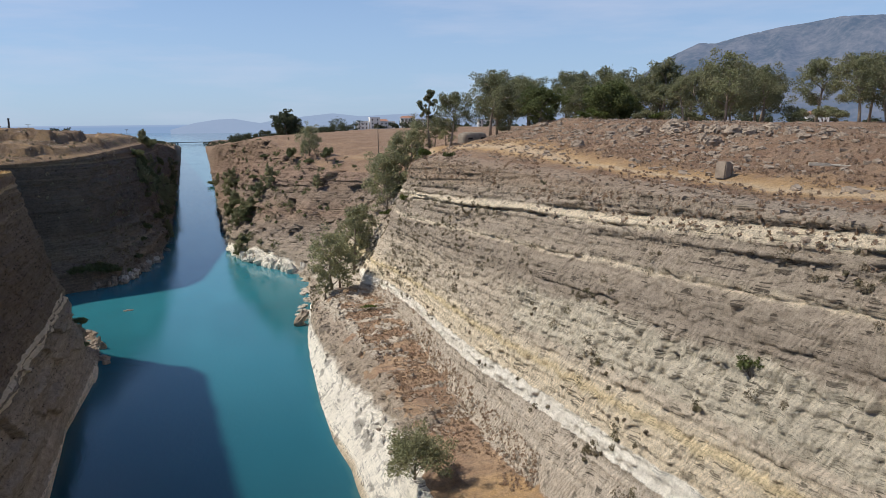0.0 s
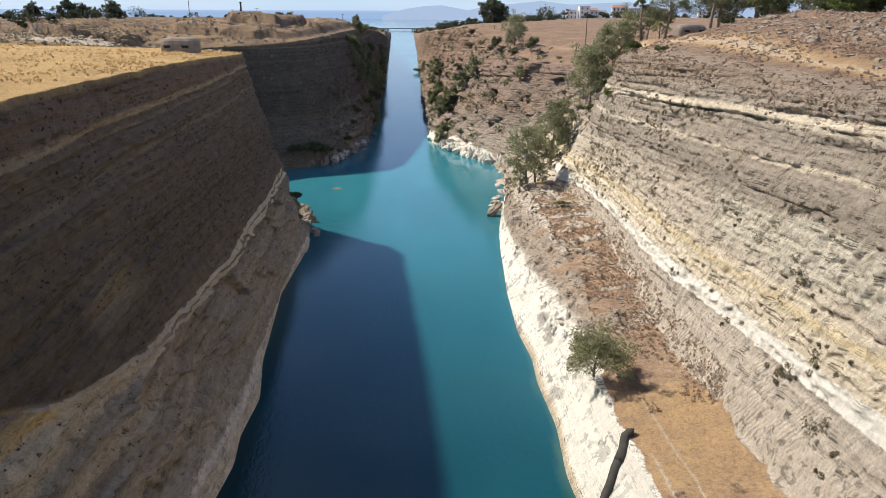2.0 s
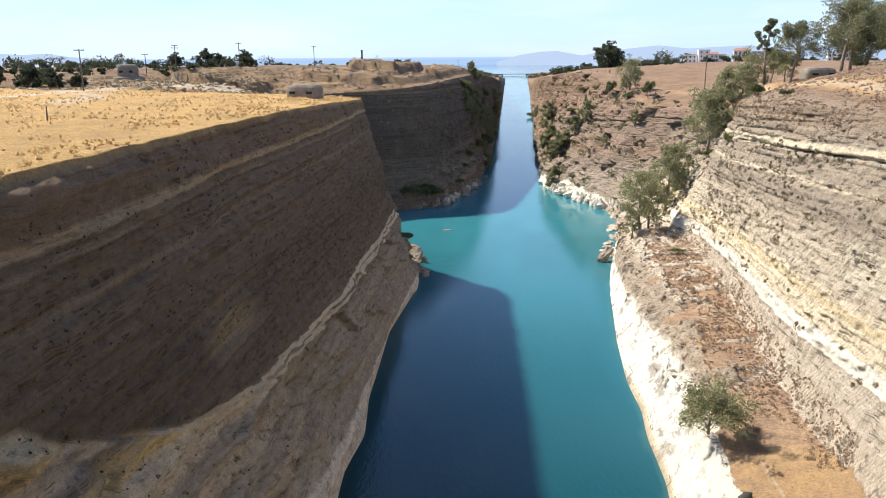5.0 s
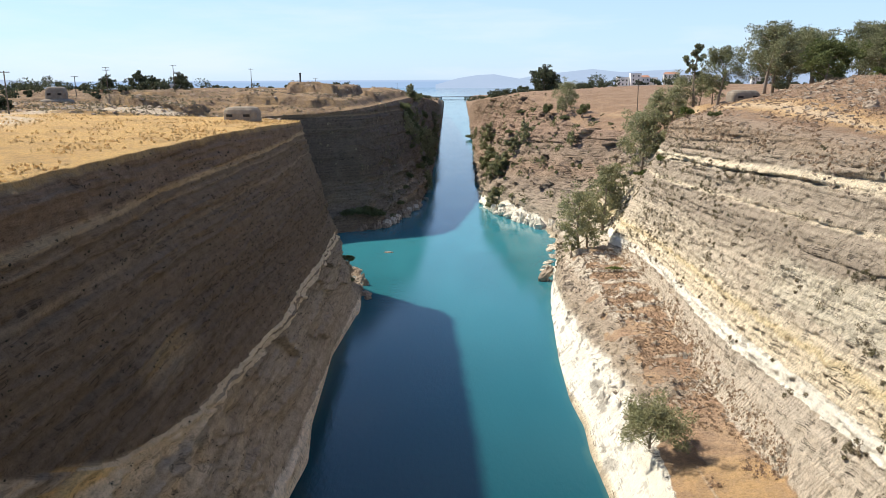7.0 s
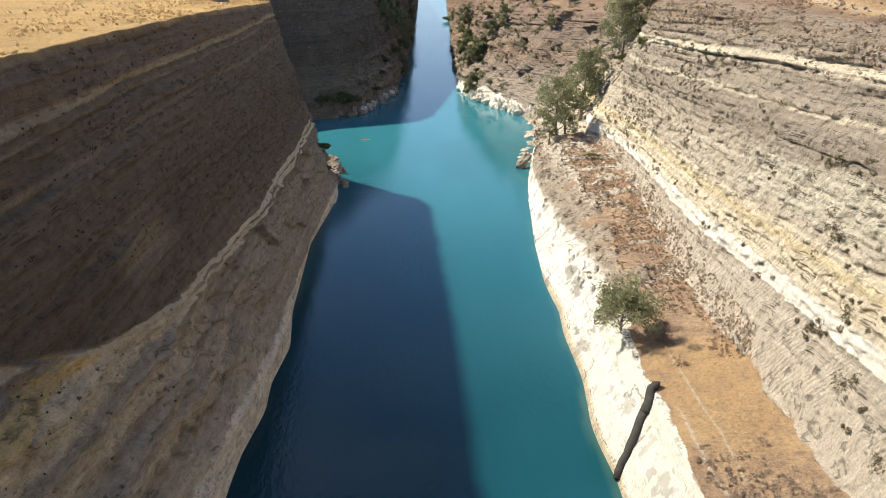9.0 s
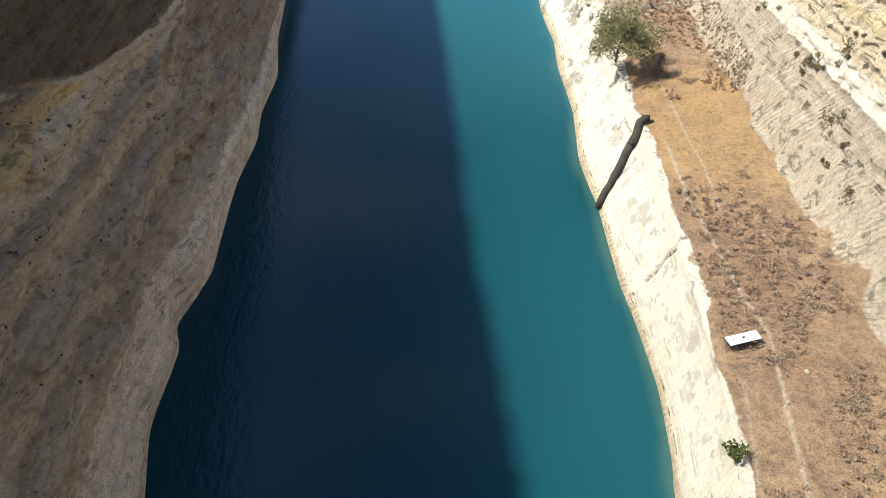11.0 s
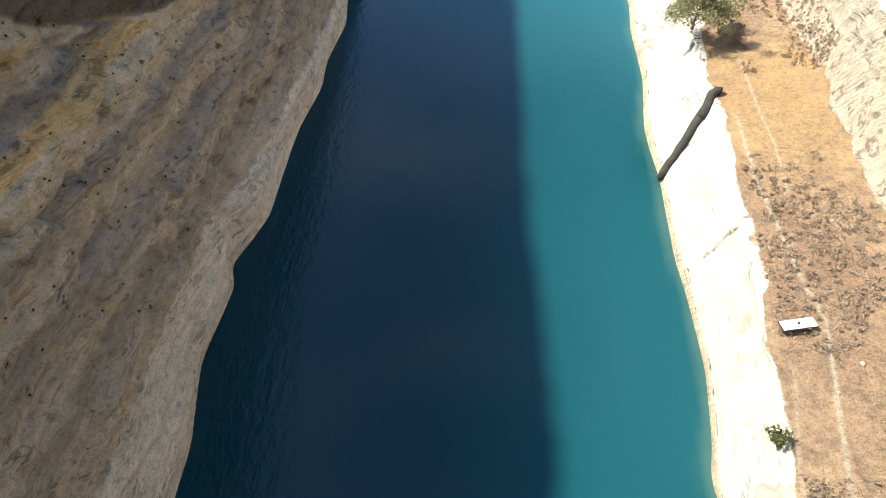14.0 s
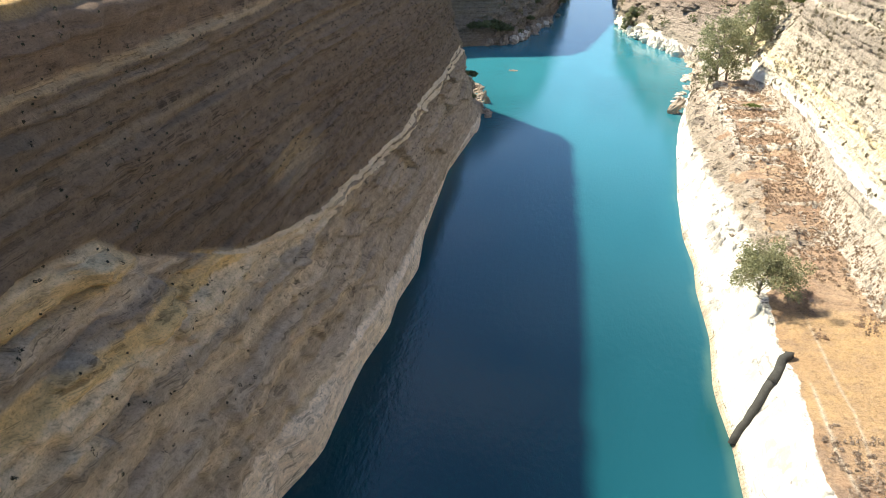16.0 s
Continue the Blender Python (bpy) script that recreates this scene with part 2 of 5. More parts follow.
    slant = n.node("ShaderNodeCombineXYZ", X=n.math("ADD", axes.outputs[1], n.math("MULTIPLY", axes.outputs[2], 0.55)), Y=axes.outputs[2], Z=axes.outputs[0]).outputs[0]
    wave = n.node("ShaderNodeTexWave", Vector=slant, Scale=0.55, Distortion=5.0, Detail=4.0, **{"Detail Scale": 1.2}).outputs["Fac"]
    marked = n.math("MULTIPLY", n.ramp(n.noise(p, 0.22, 3), [(0.42, 0.1), (0.62, 1.0)]), n.math("MULTIPLY", n.ramp(n.value("band"), [(0.2, 1.0), (0.5, 0.0)]), marks))
    rock = n.mix(marked, rock, n.ramp(wave, [(0.0, 0.62), (0.35, 1.0), (1.0, 1.12)]), "MULTIPLY")
    # loose ground
    g1 = n.noise(p, 0.16, 6, 0.65)
    g2 = n.noise(p, 2.2, 6, 0.7)
    earth = n.mix(n.ramp(g1, [(0.38, 0.0), (0.62, 1.0)]), soil, soil2)
    earth = n.mix(n.ramp(n.math("DIVIDE", n.value("layer"), 50.0), [(0.3, 0.0), (0.5, 1.0)]), earth, n.mix(1.0, earth, upland, "MULTIPLY"))
    dry = n.mix(n.ramp(g2, [(0.35, 0.0), (0.65, 1.0)]), grass, grass2)
    gf = n.math("ADD", n.value("grass"), n.math("MULTIPLY", n.math("SUBTRACT", g1, 0.5), 1.3), True)
    land = n.mix(gf, earth, dry)
    mat = n.noise(p, 0.75, 6, 0.7)
    land = n.mix(n.math("MULTIPLY", n.ramp(mat, [(0.46, 0.0), (0.60, 0.75)]), n.math("SUBTRACT", 1.0, n.math("MULTIPLY", gf, 0.8), True)), land, (0.27, 0.195, 0.14))
    land = n.mix(n.ramp(n.noise(p, 2.9, 5, 0.75), [(0.63, 0.0), (0.72, 0.45)]), land, (0.56, 0.48, 0.385))
    land = n.mix(n.value("trod"), land, (0.56, 0.47, 0.36))
    land = n.mix(0.85, land, n.ramp(g2, [(0.3, 0.55), (0.5, 1.0), (0.75, 1.25)]), "MULTIPLY")
    land = n.mix(0.8, land, n.ramp(n.noise(p, 7.0, 5, 0.75), [(0.3, 0.5), (0.5, 1.0), (0.65, 1.2)]), "MULTIPLY")
    wall = n.math("ADD", n.value("wall"), n.math("MULTIPLY", n.math("SUBTRACT", pits, 0.5), 0.7), True)
    wall = n.ramp(wall, [(0.35, 0.0), (0.6, 1.0)])
    col = n.mix(wall, land, rock)
    b1 = n.bump(n.noise(p, 0.9, 8, 0.7), 0.45, 0.4)
    b2 = n.bump(streak, 0.8, 0.35, b1)
    b3 = n.bump(bed, 0.8, 0.3, n.bump(wave, n.math("MULTIPLY", marked, 0.7), 0.2, b2))
    b4 = n.bump(grit, 0.9, 0.25, b3)
    return n.done(col, 0.95, b4, 0.0, 0.1)


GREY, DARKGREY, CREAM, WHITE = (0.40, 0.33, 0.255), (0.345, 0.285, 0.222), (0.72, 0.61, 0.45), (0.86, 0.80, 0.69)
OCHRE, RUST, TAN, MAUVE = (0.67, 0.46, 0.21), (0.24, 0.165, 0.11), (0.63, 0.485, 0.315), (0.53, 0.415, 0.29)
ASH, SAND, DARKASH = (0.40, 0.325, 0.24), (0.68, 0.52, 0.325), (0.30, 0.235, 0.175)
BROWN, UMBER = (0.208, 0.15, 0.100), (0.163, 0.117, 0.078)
rock_right = bank_material("sunlit_rock", [
    (0, (0.50, 0.42, 0.30)), (0.5, CREAM), (1.0, WHITE), (5.4, WHITE), (6.4, (0.42, 0.345, 0.265)), (9.4, (0.40, 0.325, 0.25)), (10.2, (0.58, 0.50, 0.40)), (14.2, (0.56, 0.48, 0.385)), (15.8, CREAM), (18.4, CREAM), (18.9, (0.69, 0.56, 0.35)), (19.3, (0.69, 0.56, 0.35)), (19.8, CREAM),
    (21.0, (0.59, 0.50, 0.385)), (26.0, (0.49, 0.41, 0.315)), (28.2, DARKGREY), (31.4, GREY), (31.8, CREAM), (32.4, GREY), (35.6, GREY), (36.2, CREAM), (37.0, CREAM), (37.4, GREY), (39.0, (0.36, 0.29, 0.22)), (40.5, (0.33, 0.25, 0.18)), (48.0, (0.33, 0.24, 0.17))],
    [(0, GREY), (1.0, WHITE), (7.0, CREAM), (9.0, GREY), (14, DARKGREY), (18, (0.34, 0.275, 0.215)), (20, (0.30, 0.24, 0.19)), (24, (0.27, 0.205, 0.155)), (27, (0.29, 0.205, 0.15)), (33, (0.25, 0.19, 0.145)), (40, (0.28, 0.195, 0.145)), (50, (0.24, 0.165, 0.115))],
    (0.60, 0.53, 0.41), WHITE,
    (0.37, 0.24, 0.155), (0.48, 0.345, 0.235), (0.58, 0.37, 0.165), (0.48, 0.305, 0.135), (2.0, 2.4, 0.5), 0.9, 1.6, 0.55, (0.63, 0.60, 0.60))
# Shaded side's strata: warm bounced light and some shade put into the colours.
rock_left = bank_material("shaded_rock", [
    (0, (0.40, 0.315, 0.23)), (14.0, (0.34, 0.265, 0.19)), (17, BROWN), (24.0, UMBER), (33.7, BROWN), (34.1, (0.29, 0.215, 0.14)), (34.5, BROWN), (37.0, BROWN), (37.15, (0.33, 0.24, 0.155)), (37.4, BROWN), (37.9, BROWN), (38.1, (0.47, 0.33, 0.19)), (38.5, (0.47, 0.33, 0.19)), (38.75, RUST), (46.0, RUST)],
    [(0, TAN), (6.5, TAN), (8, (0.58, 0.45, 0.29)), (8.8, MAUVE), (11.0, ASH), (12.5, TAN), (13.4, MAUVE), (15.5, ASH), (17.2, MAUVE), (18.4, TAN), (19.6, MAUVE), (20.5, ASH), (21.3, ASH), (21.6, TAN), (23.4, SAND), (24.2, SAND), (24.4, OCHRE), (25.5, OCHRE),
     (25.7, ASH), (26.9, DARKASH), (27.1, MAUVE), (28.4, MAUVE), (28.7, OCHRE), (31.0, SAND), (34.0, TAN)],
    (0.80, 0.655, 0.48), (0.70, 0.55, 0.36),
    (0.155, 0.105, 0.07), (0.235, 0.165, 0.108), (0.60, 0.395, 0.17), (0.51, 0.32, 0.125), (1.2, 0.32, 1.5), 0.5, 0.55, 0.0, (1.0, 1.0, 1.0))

# ---- the two banks ----
# Each bank is a sheet over the canal's length; its cross-section runs through these edges, waterline first.
RIGHT = dict(
    y=[-600, 20, 26, 60, 100, 140, 163, 178, 192, 215, 243, 262, 290, 330, 400, 640, 1050, 1700, 2300],
    shore_y=[-600, 20, 21, 25, 27.5, 30.4, 37, 41, 45, 49.5, 61, 66.7, 70, 78, 80.5, 92, 99, 109, 126, 155, 163, 173, 192, 215, 243, 262, 290, 330, 400, 640, 1050, 1700, 2300],
    water=[16, 16.1, 16.3, 18.3, 18.0, 18.6, 19.2, 19.1, 18.9, 18.5, 18.5, 18.0, 17.9, 18.6, 18.8, 18.5, 19, 18.4, 19.1, 21.5, 22.6, 24.1, 27, 31, 32, 22, 12.5, 13.0, 13.8, 18.2, 25, 33, 60],
    edge=[16, 18.9, 20.2, 23, 23.4, 23.8, 25.3, 26.5, 30, 33.5, 34.5, 24.5, 15, 15.1, 15.4, 19.5, 26.5, 35, 70],
    edge_z=[7.5, 7.5, 7.5, 7.3, 5.0, 4.8, 4.8, 4.5, 3.5, 4, 4.5, 7, 8, 8.0, 8, 8, 5, 3, 2],
    inner=[33.3, 33.3, 33.3, 33.8, 35, 40, 40.5, 38, 41, 42, 41, 33, 23, 21.5, 19, 20.5, 28, 45, 90],
    inner_z=[8.5, 8.5, 8.5, 8.5, 8.5, 8.5, 8, 8, 9, 9, 9, 13, 20, 20.4, 21, 18, 11, 5, 3],
    rim=[46, 46, 46, 46, 46, 46, 47.5, 51.5, 56, 60, 57, 46, 37, 31, 24, 22.5, 31, 60, 120],
    rim_z=[41.3, 41.3, 41.3, 41.3, 41.3, 41.5, 40, 37.5, 31, 31, 32.5, 32.5, 37, 42.2, 40, 32, 18, 8, 4],
    bench=[54, 54, 54, 54, 54, 56, 58, 60, 64, 68, 68, 62, 54, 47, 42, 38, 48, 90, 150],
    bench_z=[41.8, 41.9, 41.9, 42.2, 43.0, 43.5, 43, 42, 41, 41, 37, 36, 37.5, 42.6, 42.8, 36, 22, 10, 5],
    crest=[70, 70, 70, 71, 75, 80, 84, 86, 88, 90, 95, 95, 95, 95.0, 95, 95, 100, 140, 250],
    crest_z=[46.2, 46.2, 46.2, 46.6, 48.0, 49.0, 49.2, 48.0, 46, 45, 43.5, 42.5, 42.5, 43.5, 45, 41, 28, 11, 6],
    back=[105, 105, 105, 105, 110, 118, 122, 124, 125, 128, 130, 130, 130, 131.8, 135, 140, 150, 220, 350],
    back_z=[47, 47, 47, 47, 48, 48, 47.5, 46.5, 46, 45.5, 45.5, 46, 46, 46.0, 46, 43, 32, 12, 6],
    far_z=[45, 45, 45, 45, 45, 45, 45, 45, 45, 45, 45, 45, 45, 45.0, 45, 42, 32, 14, 6],
    dip=0.055)
LEFT = dict(
    y=[-600, 21, 45, 71, 100, 130, 150, 160, 166, 172, 180, 190, 205, 228, 236, 241, 247, 256, 288, 327, 400, 600, 800, 1200, 1739, 2300],
    shore_y=[-600, 20, 26.5, 33.9, 40, 42.4, 44.5, 47, 51.7, 62, 66, 74, 80, 89, 100, 112, 128, 150, 160, 166, 172, 180, 190, 196, 205, 228, 236, 241, 247, 256, 288, 327, 400, 600, 800, 1200, 1739, 2300],
    water=[19, 19.5, 19.7, 21.1, 20.9, 20.8, 21.8, 21, 20.0, 20.2, 20.2, 19.4, 19.8, 19.1, 20.6, 21.2, 22.0, 20.6, 20.6, 21.2, 22.2, 23.6, 25.6, 33, 45, 50, 46, 34, 24.5, 20.2, 14.4, 10.6, 10.9, 11.4, 12, 13.5, 17, 60],
    edge=[21, 21.5, 22.8, 22.5, 22.6, 22.6, 22.3, 22.2, 22.6, 23.8, 26, 29, 47, 52, 47.4, 35.4, 25.6, 21.4, 15.6, 11.8, 12, 12.4, 12.6, 14.5, 20, 70],
    edge_z=[5, 5, 5, 5, 5, 5, 4, 3.5, 3, 2, 1.5, 1.5, 3, 5, 5, 5, 6, 7, 7.5, 7.5, 6, 5, 5, 4, 3, 2],
    inner=[23.5, 23.8, 24.6, 25, 25.3, 25.5, 25.5, 25.6, 26.2, 27.5, 32, 39, 50, 54, 49, 37.2, 27, 23.2, 17.4, 13.4, 13.2, 13.4, 13, 18, 26, 80],
    inner_z=[20, 20, 19.5, 19, 18.5, 18, 17.5, 15.5, 14, 10, 6, 5, 7, 9, 9, 9, 9, 9, 9.5, 10, 14, 16, 14, 10, 5, 3],
    rim=[26.5, 26.8, 27.5, 29.3, 30, 31, 31.7, 32, 34.5, 42, 52, 60, 66, 67, 59, 45.5, 34.5, 30.4, 25.4, 19.6, 16.6, 14.2, 13.2, 22, 30, 120],
    rim_z=[43, 43, 43, 42.6, 42.3, 41.5, 40.8, 40.5, 40.2, 39, 37, 36, 36, 37, 38, 38.6, 39.3, 39.8, 40.4, 41.2, 40.5, 33, 24, 16, 8, 4],
    bench=[36, 36, 37, 38, 39, 40, 41, 41, 46, 54, 64, 72, 76, 76, 70, 60, 52, 46, 40, 36, 34, 32, 28, 30, 38, 150],
    bench_z=[43.2, 43.2, 43, 42.8, 42.6, 42, 41.5, 41, 40.8, 40, 39, 38.5, 38.5, 39.5, 40, 40.2, 40.6, 41, 41.8, 42.5, 42, 36, 27, 18, 9, 5],
    crest=[70, 70, 70, 70, 72, 74, 76, 78, 82, 88, 94, 98, 98, 95, 92, 88, 84, 80, 74, 66, 62, 60, 50, 50, 60, 250],
    crest_z=[43.5, 43.5, 43.3, 43.2, 43, 42.8, 42.6, 42.4, 42.2, 42, 41.8, 41.6, 41.6, 42, 42.2, 42.4, 42.6, 42.8, 43, 43.4, 43.6, 43, 34, 22, 10, 6],
    back=[130] * 21 + [135, 140, 150, 220, 350],
    back_z=[42.8, 42.8, 42.8, 42.8, 42.8, 42.7, 42.6, 42.5, 42.5, 42.4, 42.4, 42.4, 42.6, 43, 43.1, 43.2, 43.3, 43.4, 43.6, 44, 44.4, 43.5, 36, 24, 11, 6],
    far_z=[43] * 14 + [43.1, 43.2, 43.2, 43.3, 43.5, 43.8, 44, 43.5, 36, 25, 12, 6],
    dip=0.005)
# Cut banks and spoil heaps on the worked land: x and y spans, rise
MESAS = [(-60, -39, 272, 350, 3.2), (-80, -39, 296, 352, 2.2), (-98, -76, 214, 245, 2.7), (-37, -12, 288, 390, 2.6), (-74, -26, 250, 300, 2.2), (-120, -88, 258, 300, 1.6)]
EDGES = ("water", "edge", "inner", "rim", "bench", "crest", "back")
SPREAD = (5, 30, 84, 190, 26, 34, 30, 24, 14, 8)


def stations():
    ys = [-600, -300, -120, -60, -30, -10, 0]
    y = 6.0
    while y < 2300:
        ys.append(y)
        y += 1.5 if y < 15 else 0.31 if y < 200 else 0.31 + (y - 200) * 0.008
    return np.array(ys + [2300.0])


def along(ys, table, key):
    """A named edge along the canal, its corners eased."""
    wide = np.where((ys > 155) & (ys < 262) | (ys < 155) & (key == "water"), 0.9, 5.0)
    return sum(np.interp(ys + wide * o, table["shore_y" if key == "water" else "y"], table[key]) for o in (-1, -0.5, 0, 0.5, 1)) / 5


def bank(name, s, table, material, seed, label):
    ys = stations()
    xs = [along(ys, table, "water") - 5] + [along(ys, table, k) for k in EDGES]
    zs = [np.full_like(ys, -7.0), np.zeros_like(ys)] + [along(ys, table, k + "_z") for k in EDGES[1:]]
    far = along(ys, table, "far_z")
    xs += [np.full_like(ys, 420.0), np.full_like(ys, 1200.0), np.full_like(ys, 4200.0)]
    zs += [far, far * 0.9, far * 0.75]
    X, Z, K = [], [], []
    for i, n in enumerate(SPREAD):
        for t in np.linspace(0, 1, n, endpoint=i == len(SPREAD) - 1):
            X.append(xs[i] + (xs[i + 1] - xs[i]) * t)
            Z.append(zs[i] + (zs[i + 1] - zs[i]) * t)
            K.append(i + t)
    X, Z = np.array(X).T, np.array(Z).T
    K = np.broadcast_to(np.array(K), X.shape)
    if s > 0:
        # beyond the white foot the ledge begins with a rounded grey shoulder
        shoulder = step(75, 105, ys)[:, None] * (1 - step(178, 195, ys))[:, None] * (K > 2) * (K < 3)
        lift = step(0, 0.34, K - 2) * 8.2 + (1 - step(0, 0.34, K - 2)) * zs[2][:, None]
        Z = Z * (1 - shoulder) + lift * shoulder
    Y = np.broadcast_to(ys[:, None], X.shape)
    near = 1 - step(170, 320, Y)
    if s > 0:
        ragged = fbm(X / 2.6, Y / 4.5, 0.3, 4, 501) - 0.5
        ledge = step(1.97, 2.06, K - (0.28 + 0.55 * ragged) * step(72, 98, Y) - 0.22 * (ragged + 0.08)) * (1 - step(2.94, 3.02, K + 0.25 * ragged)) * (1 - step(165, 200, Y))
        outcrop = step(0.54, 0.60, fbm((X + 0.3 * Y) / 7, (Y - 0.2 * X) / 3.2, 0.6, 4, 502)) * step(82, 95, Y) * (K > 2) * (K < 3)
        ledge = ledge * (1 - 0.9 * outcrop)
        bank_top = (K > 1.7) * (K < 3) * (1 - ledge) * step(68, 85, Y) * (1 - step(175, 195, Y))
        Z = Z + bank_top * (1.7 * (fbm(X / 2.2, Y / 3.2, 0.8, 4, 503) - 0.5) + 0.4 * facets(X, Y / 1.5, 0 * X, 1.4, 504)) + 0.35 * outcrop
    else:
        ledge = 0 * K
    wall = step(0.2, 1.0, K) * (1 - (step(3.96, 4.04, K) if s > 0 else step(3.95, 3.995, K))) * (1 - ledge)
    L = Z + table["dip"] * (Y - 100) + 0.9 * (fbm(Y / 40, X / 40, Z / 40, 3, seed) - 0.5)
    if s > 0:
        L = L + step(2.2, 2.97, K) * (np.maximum(L, 10.2) - L)
        L = np.where((K < 2) & (Y < 110), np.maximum(L, np.clip(Z, 0, 3)), L)
    rugged = 1 + (2.2 if s > 0 else 0.5) * step(165, 260, Y)
    d = (1.0 if s > 0 else 1.3) * rugged * (fbm(Y / 15, Z / 11, X / 60, 5, seed + 3) - 0.5)
    thin = 1 - 0.8 * step(185, 240, Y)
    thin = thin * (np.where(L < 34, 0.5, 0.9) if s > 0 else 1.0)
    d = d + thin * 0.45 * (step(0.35, 0.65, vnoise(L / 1.7, Y / 25, 0, seed + 5)) - 0.5)
    d = d + thin * 0.28 * (step(0.4, 0.6, vnoise(L / 0.5, Y / 12, 3.3, seed + 6)) - 0.5)
    if s > 0:
        zone, dark = step(205, 250, Y), 0.55 * step(0.57, 0.62, fbm(Y / 2.6, Z / 1.6, 0.3, 4, 505)) * step(76, 90, Y) * (1 - step(165, 185, Y)) * (K < 2.1)
        split = np.exp(-((Y - 47.2 - 0.5 * (fbm(Z / 1.5, 0.2, 0.6, 3, 506) - 0.5) * 4) / 0.2) ** 2) + 0.7 * np.exp(-((Y - 61.5 - 0.25 * Z) / 0.2) ** 2) * (Z > 1.5) * (Z < 5)
        split = split * step(0.30, 0.42, vnoise(Z / 0.7, Y / 3, 0.2, 507)) * (K < 2.05) * step(0.5, 1.2, Z)
        dark = np.maximum(dark, np.clip(split, 0, 1) * 0.95)
        mid = step(21.0, 22.5, L) * (1 - step(25.5, 28.5, L + 3.0 * (fbm(Y / 9, Z / 9, 0.6, 3, 77) - 0.5))) * (1 - step(70, 110, Y))
        rilled = mid + 0.5 * step(8.0, 10.0, L) * (1 - step(26.0, 29, L)) * (1 - step(150, 180, Y))
        bare = step(5.0, 7.5, L)
        d = d * (0.55 + 0.45 * bare) + (1 - bare) * (1 - step(170, 190, Y)) * (0.9 * (fbm(Y / 6, Z / 5, 0.3, 4, 365) - 0.5))
        d = d + (facets(X, Y / 1.6, Z, 1.8, 321) * 0.15 + facets(X, Y / 1.4, Z, 0.8, 331) * 0.13) * bare * (1 - 0.75 * step(8.0, 9.0, L) * (1 - step(13.5, 14.5, L))) + facets(X, Y, Z, 7.0, 341) * 1.3 * step(185, 240, Y) + facets(X, Y, Z, 3.0, 351) * 0.5 * step(185, 240, Y)
        d = d + 0.4 * split
        cream, band = mid, np.exp(-((L - 15.0) / 1.05) ** 4) * (1 - step(185, 200, Y))
        band = np.maximum(band, (1 - step(4.4, 5.6, L + 1.5 * (fbm(Y / 3, Z / 3, 0.2, 3, 91) - 0.5))) * step(0.4, 1.2, L) * (1 - step(170, 190, Y)) * np.where(Y < 80, 0.9, 0.7))
        band = np.maximum(band, (1 - step(2.0, 5.5, Z + 9 * (fbm(Y / 8, X / 8, 0.2, 4, 508) - 0.5))) * step(236, 250, Y) * (1 - step(320, 380, Y)) * 0.62) * (1 - dark)
    else:
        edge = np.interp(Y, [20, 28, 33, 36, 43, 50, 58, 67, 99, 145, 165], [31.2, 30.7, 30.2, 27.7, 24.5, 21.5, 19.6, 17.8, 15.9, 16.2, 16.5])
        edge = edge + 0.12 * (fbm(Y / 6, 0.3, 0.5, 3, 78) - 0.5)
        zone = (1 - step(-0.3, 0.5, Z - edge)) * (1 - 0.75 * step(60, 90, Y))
        cream = (1 - step(-0.35, 0.35, Z - np.interp(Y, [20, 41, 45, 47, 52, 58, 65, 73, 90, 140], [6.8, 6.3, 6.0, 4.6, 4.1, 3.6, 3.8, 3.4, 2.2, 1.5]) + 0.8 * (fbm(Y / 3, 0.7, 0.1, 3, 80) - 0.5))) * (1 - step(150, 170, Y))
        # Far shaded wall: extra darkness put into the rock colour past y 160.
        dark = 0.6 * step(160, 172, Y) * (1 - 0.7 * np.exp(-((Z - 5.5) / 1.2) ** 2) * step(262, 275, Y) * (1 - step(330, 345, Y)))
        band = (np.exp(-((Z - edge + 0.1) / 0.22) ** 4) + np.exp(-((Z - edge + 0.95) / 0.32) ** 4) * step(46, 52, Y)) * step(40, 52, Y) * (1 - step(158, 164, Y))
        rilled = 0.5 * zone
        d = d - 0.45 * (1 - step(-0.2, 0.2, Z - edge)) * (1 - step(150, 165, Y))
        d = d + cream * (1.6 * (fbm(Y / 9, 0.2, 0.9, 3, 79) - 0.5) - 0.55) + 0.9 * cream * np.exp(-((Y - 46.2) / 1.3) ** 2)
        L = L * (1 - zone) + zone * (Z + 0.13 * (np.minimum(Y, 75) - 26) + 0.5 * (fbm(Y / 14, Z / 9, 0.4, 3, 82) - 0.5))
        d = d + 0.35 * zone * (step(0.4, 0.6, vnoise(L / 1.1, Y / 18, 0.2, 83)) - 0.5) + 1.5 * step(38.0, 39.2, Z) * (np.abs(vnoise(Y / 1.5, Z / 9, 0.6, 84) - 0.5) - 0.25)
        far = step(160, 172, Y)
        d = d + far * (facets(X, Y / 1.5, Z, 5.5, 361) * 0.45 + facets(X, Y / 1.5, Z, 2.2, 371) * (0.2 + 0.35 * (1 - step(9, 14, Z))) + 0.9 * (np.abs(vnoise(Y / 2.4, Z / 16, 0.3, 372) - 0.5) - 0.25) * (1 - step(15, 22, Z)) + 0.8 * (1 - step(4.5, 6.0, Z + 3 * (fbm(Y / 7, 0.3, 0.5, 3, 85) - 0.5))) * (1 - step(340, 380, Y)))
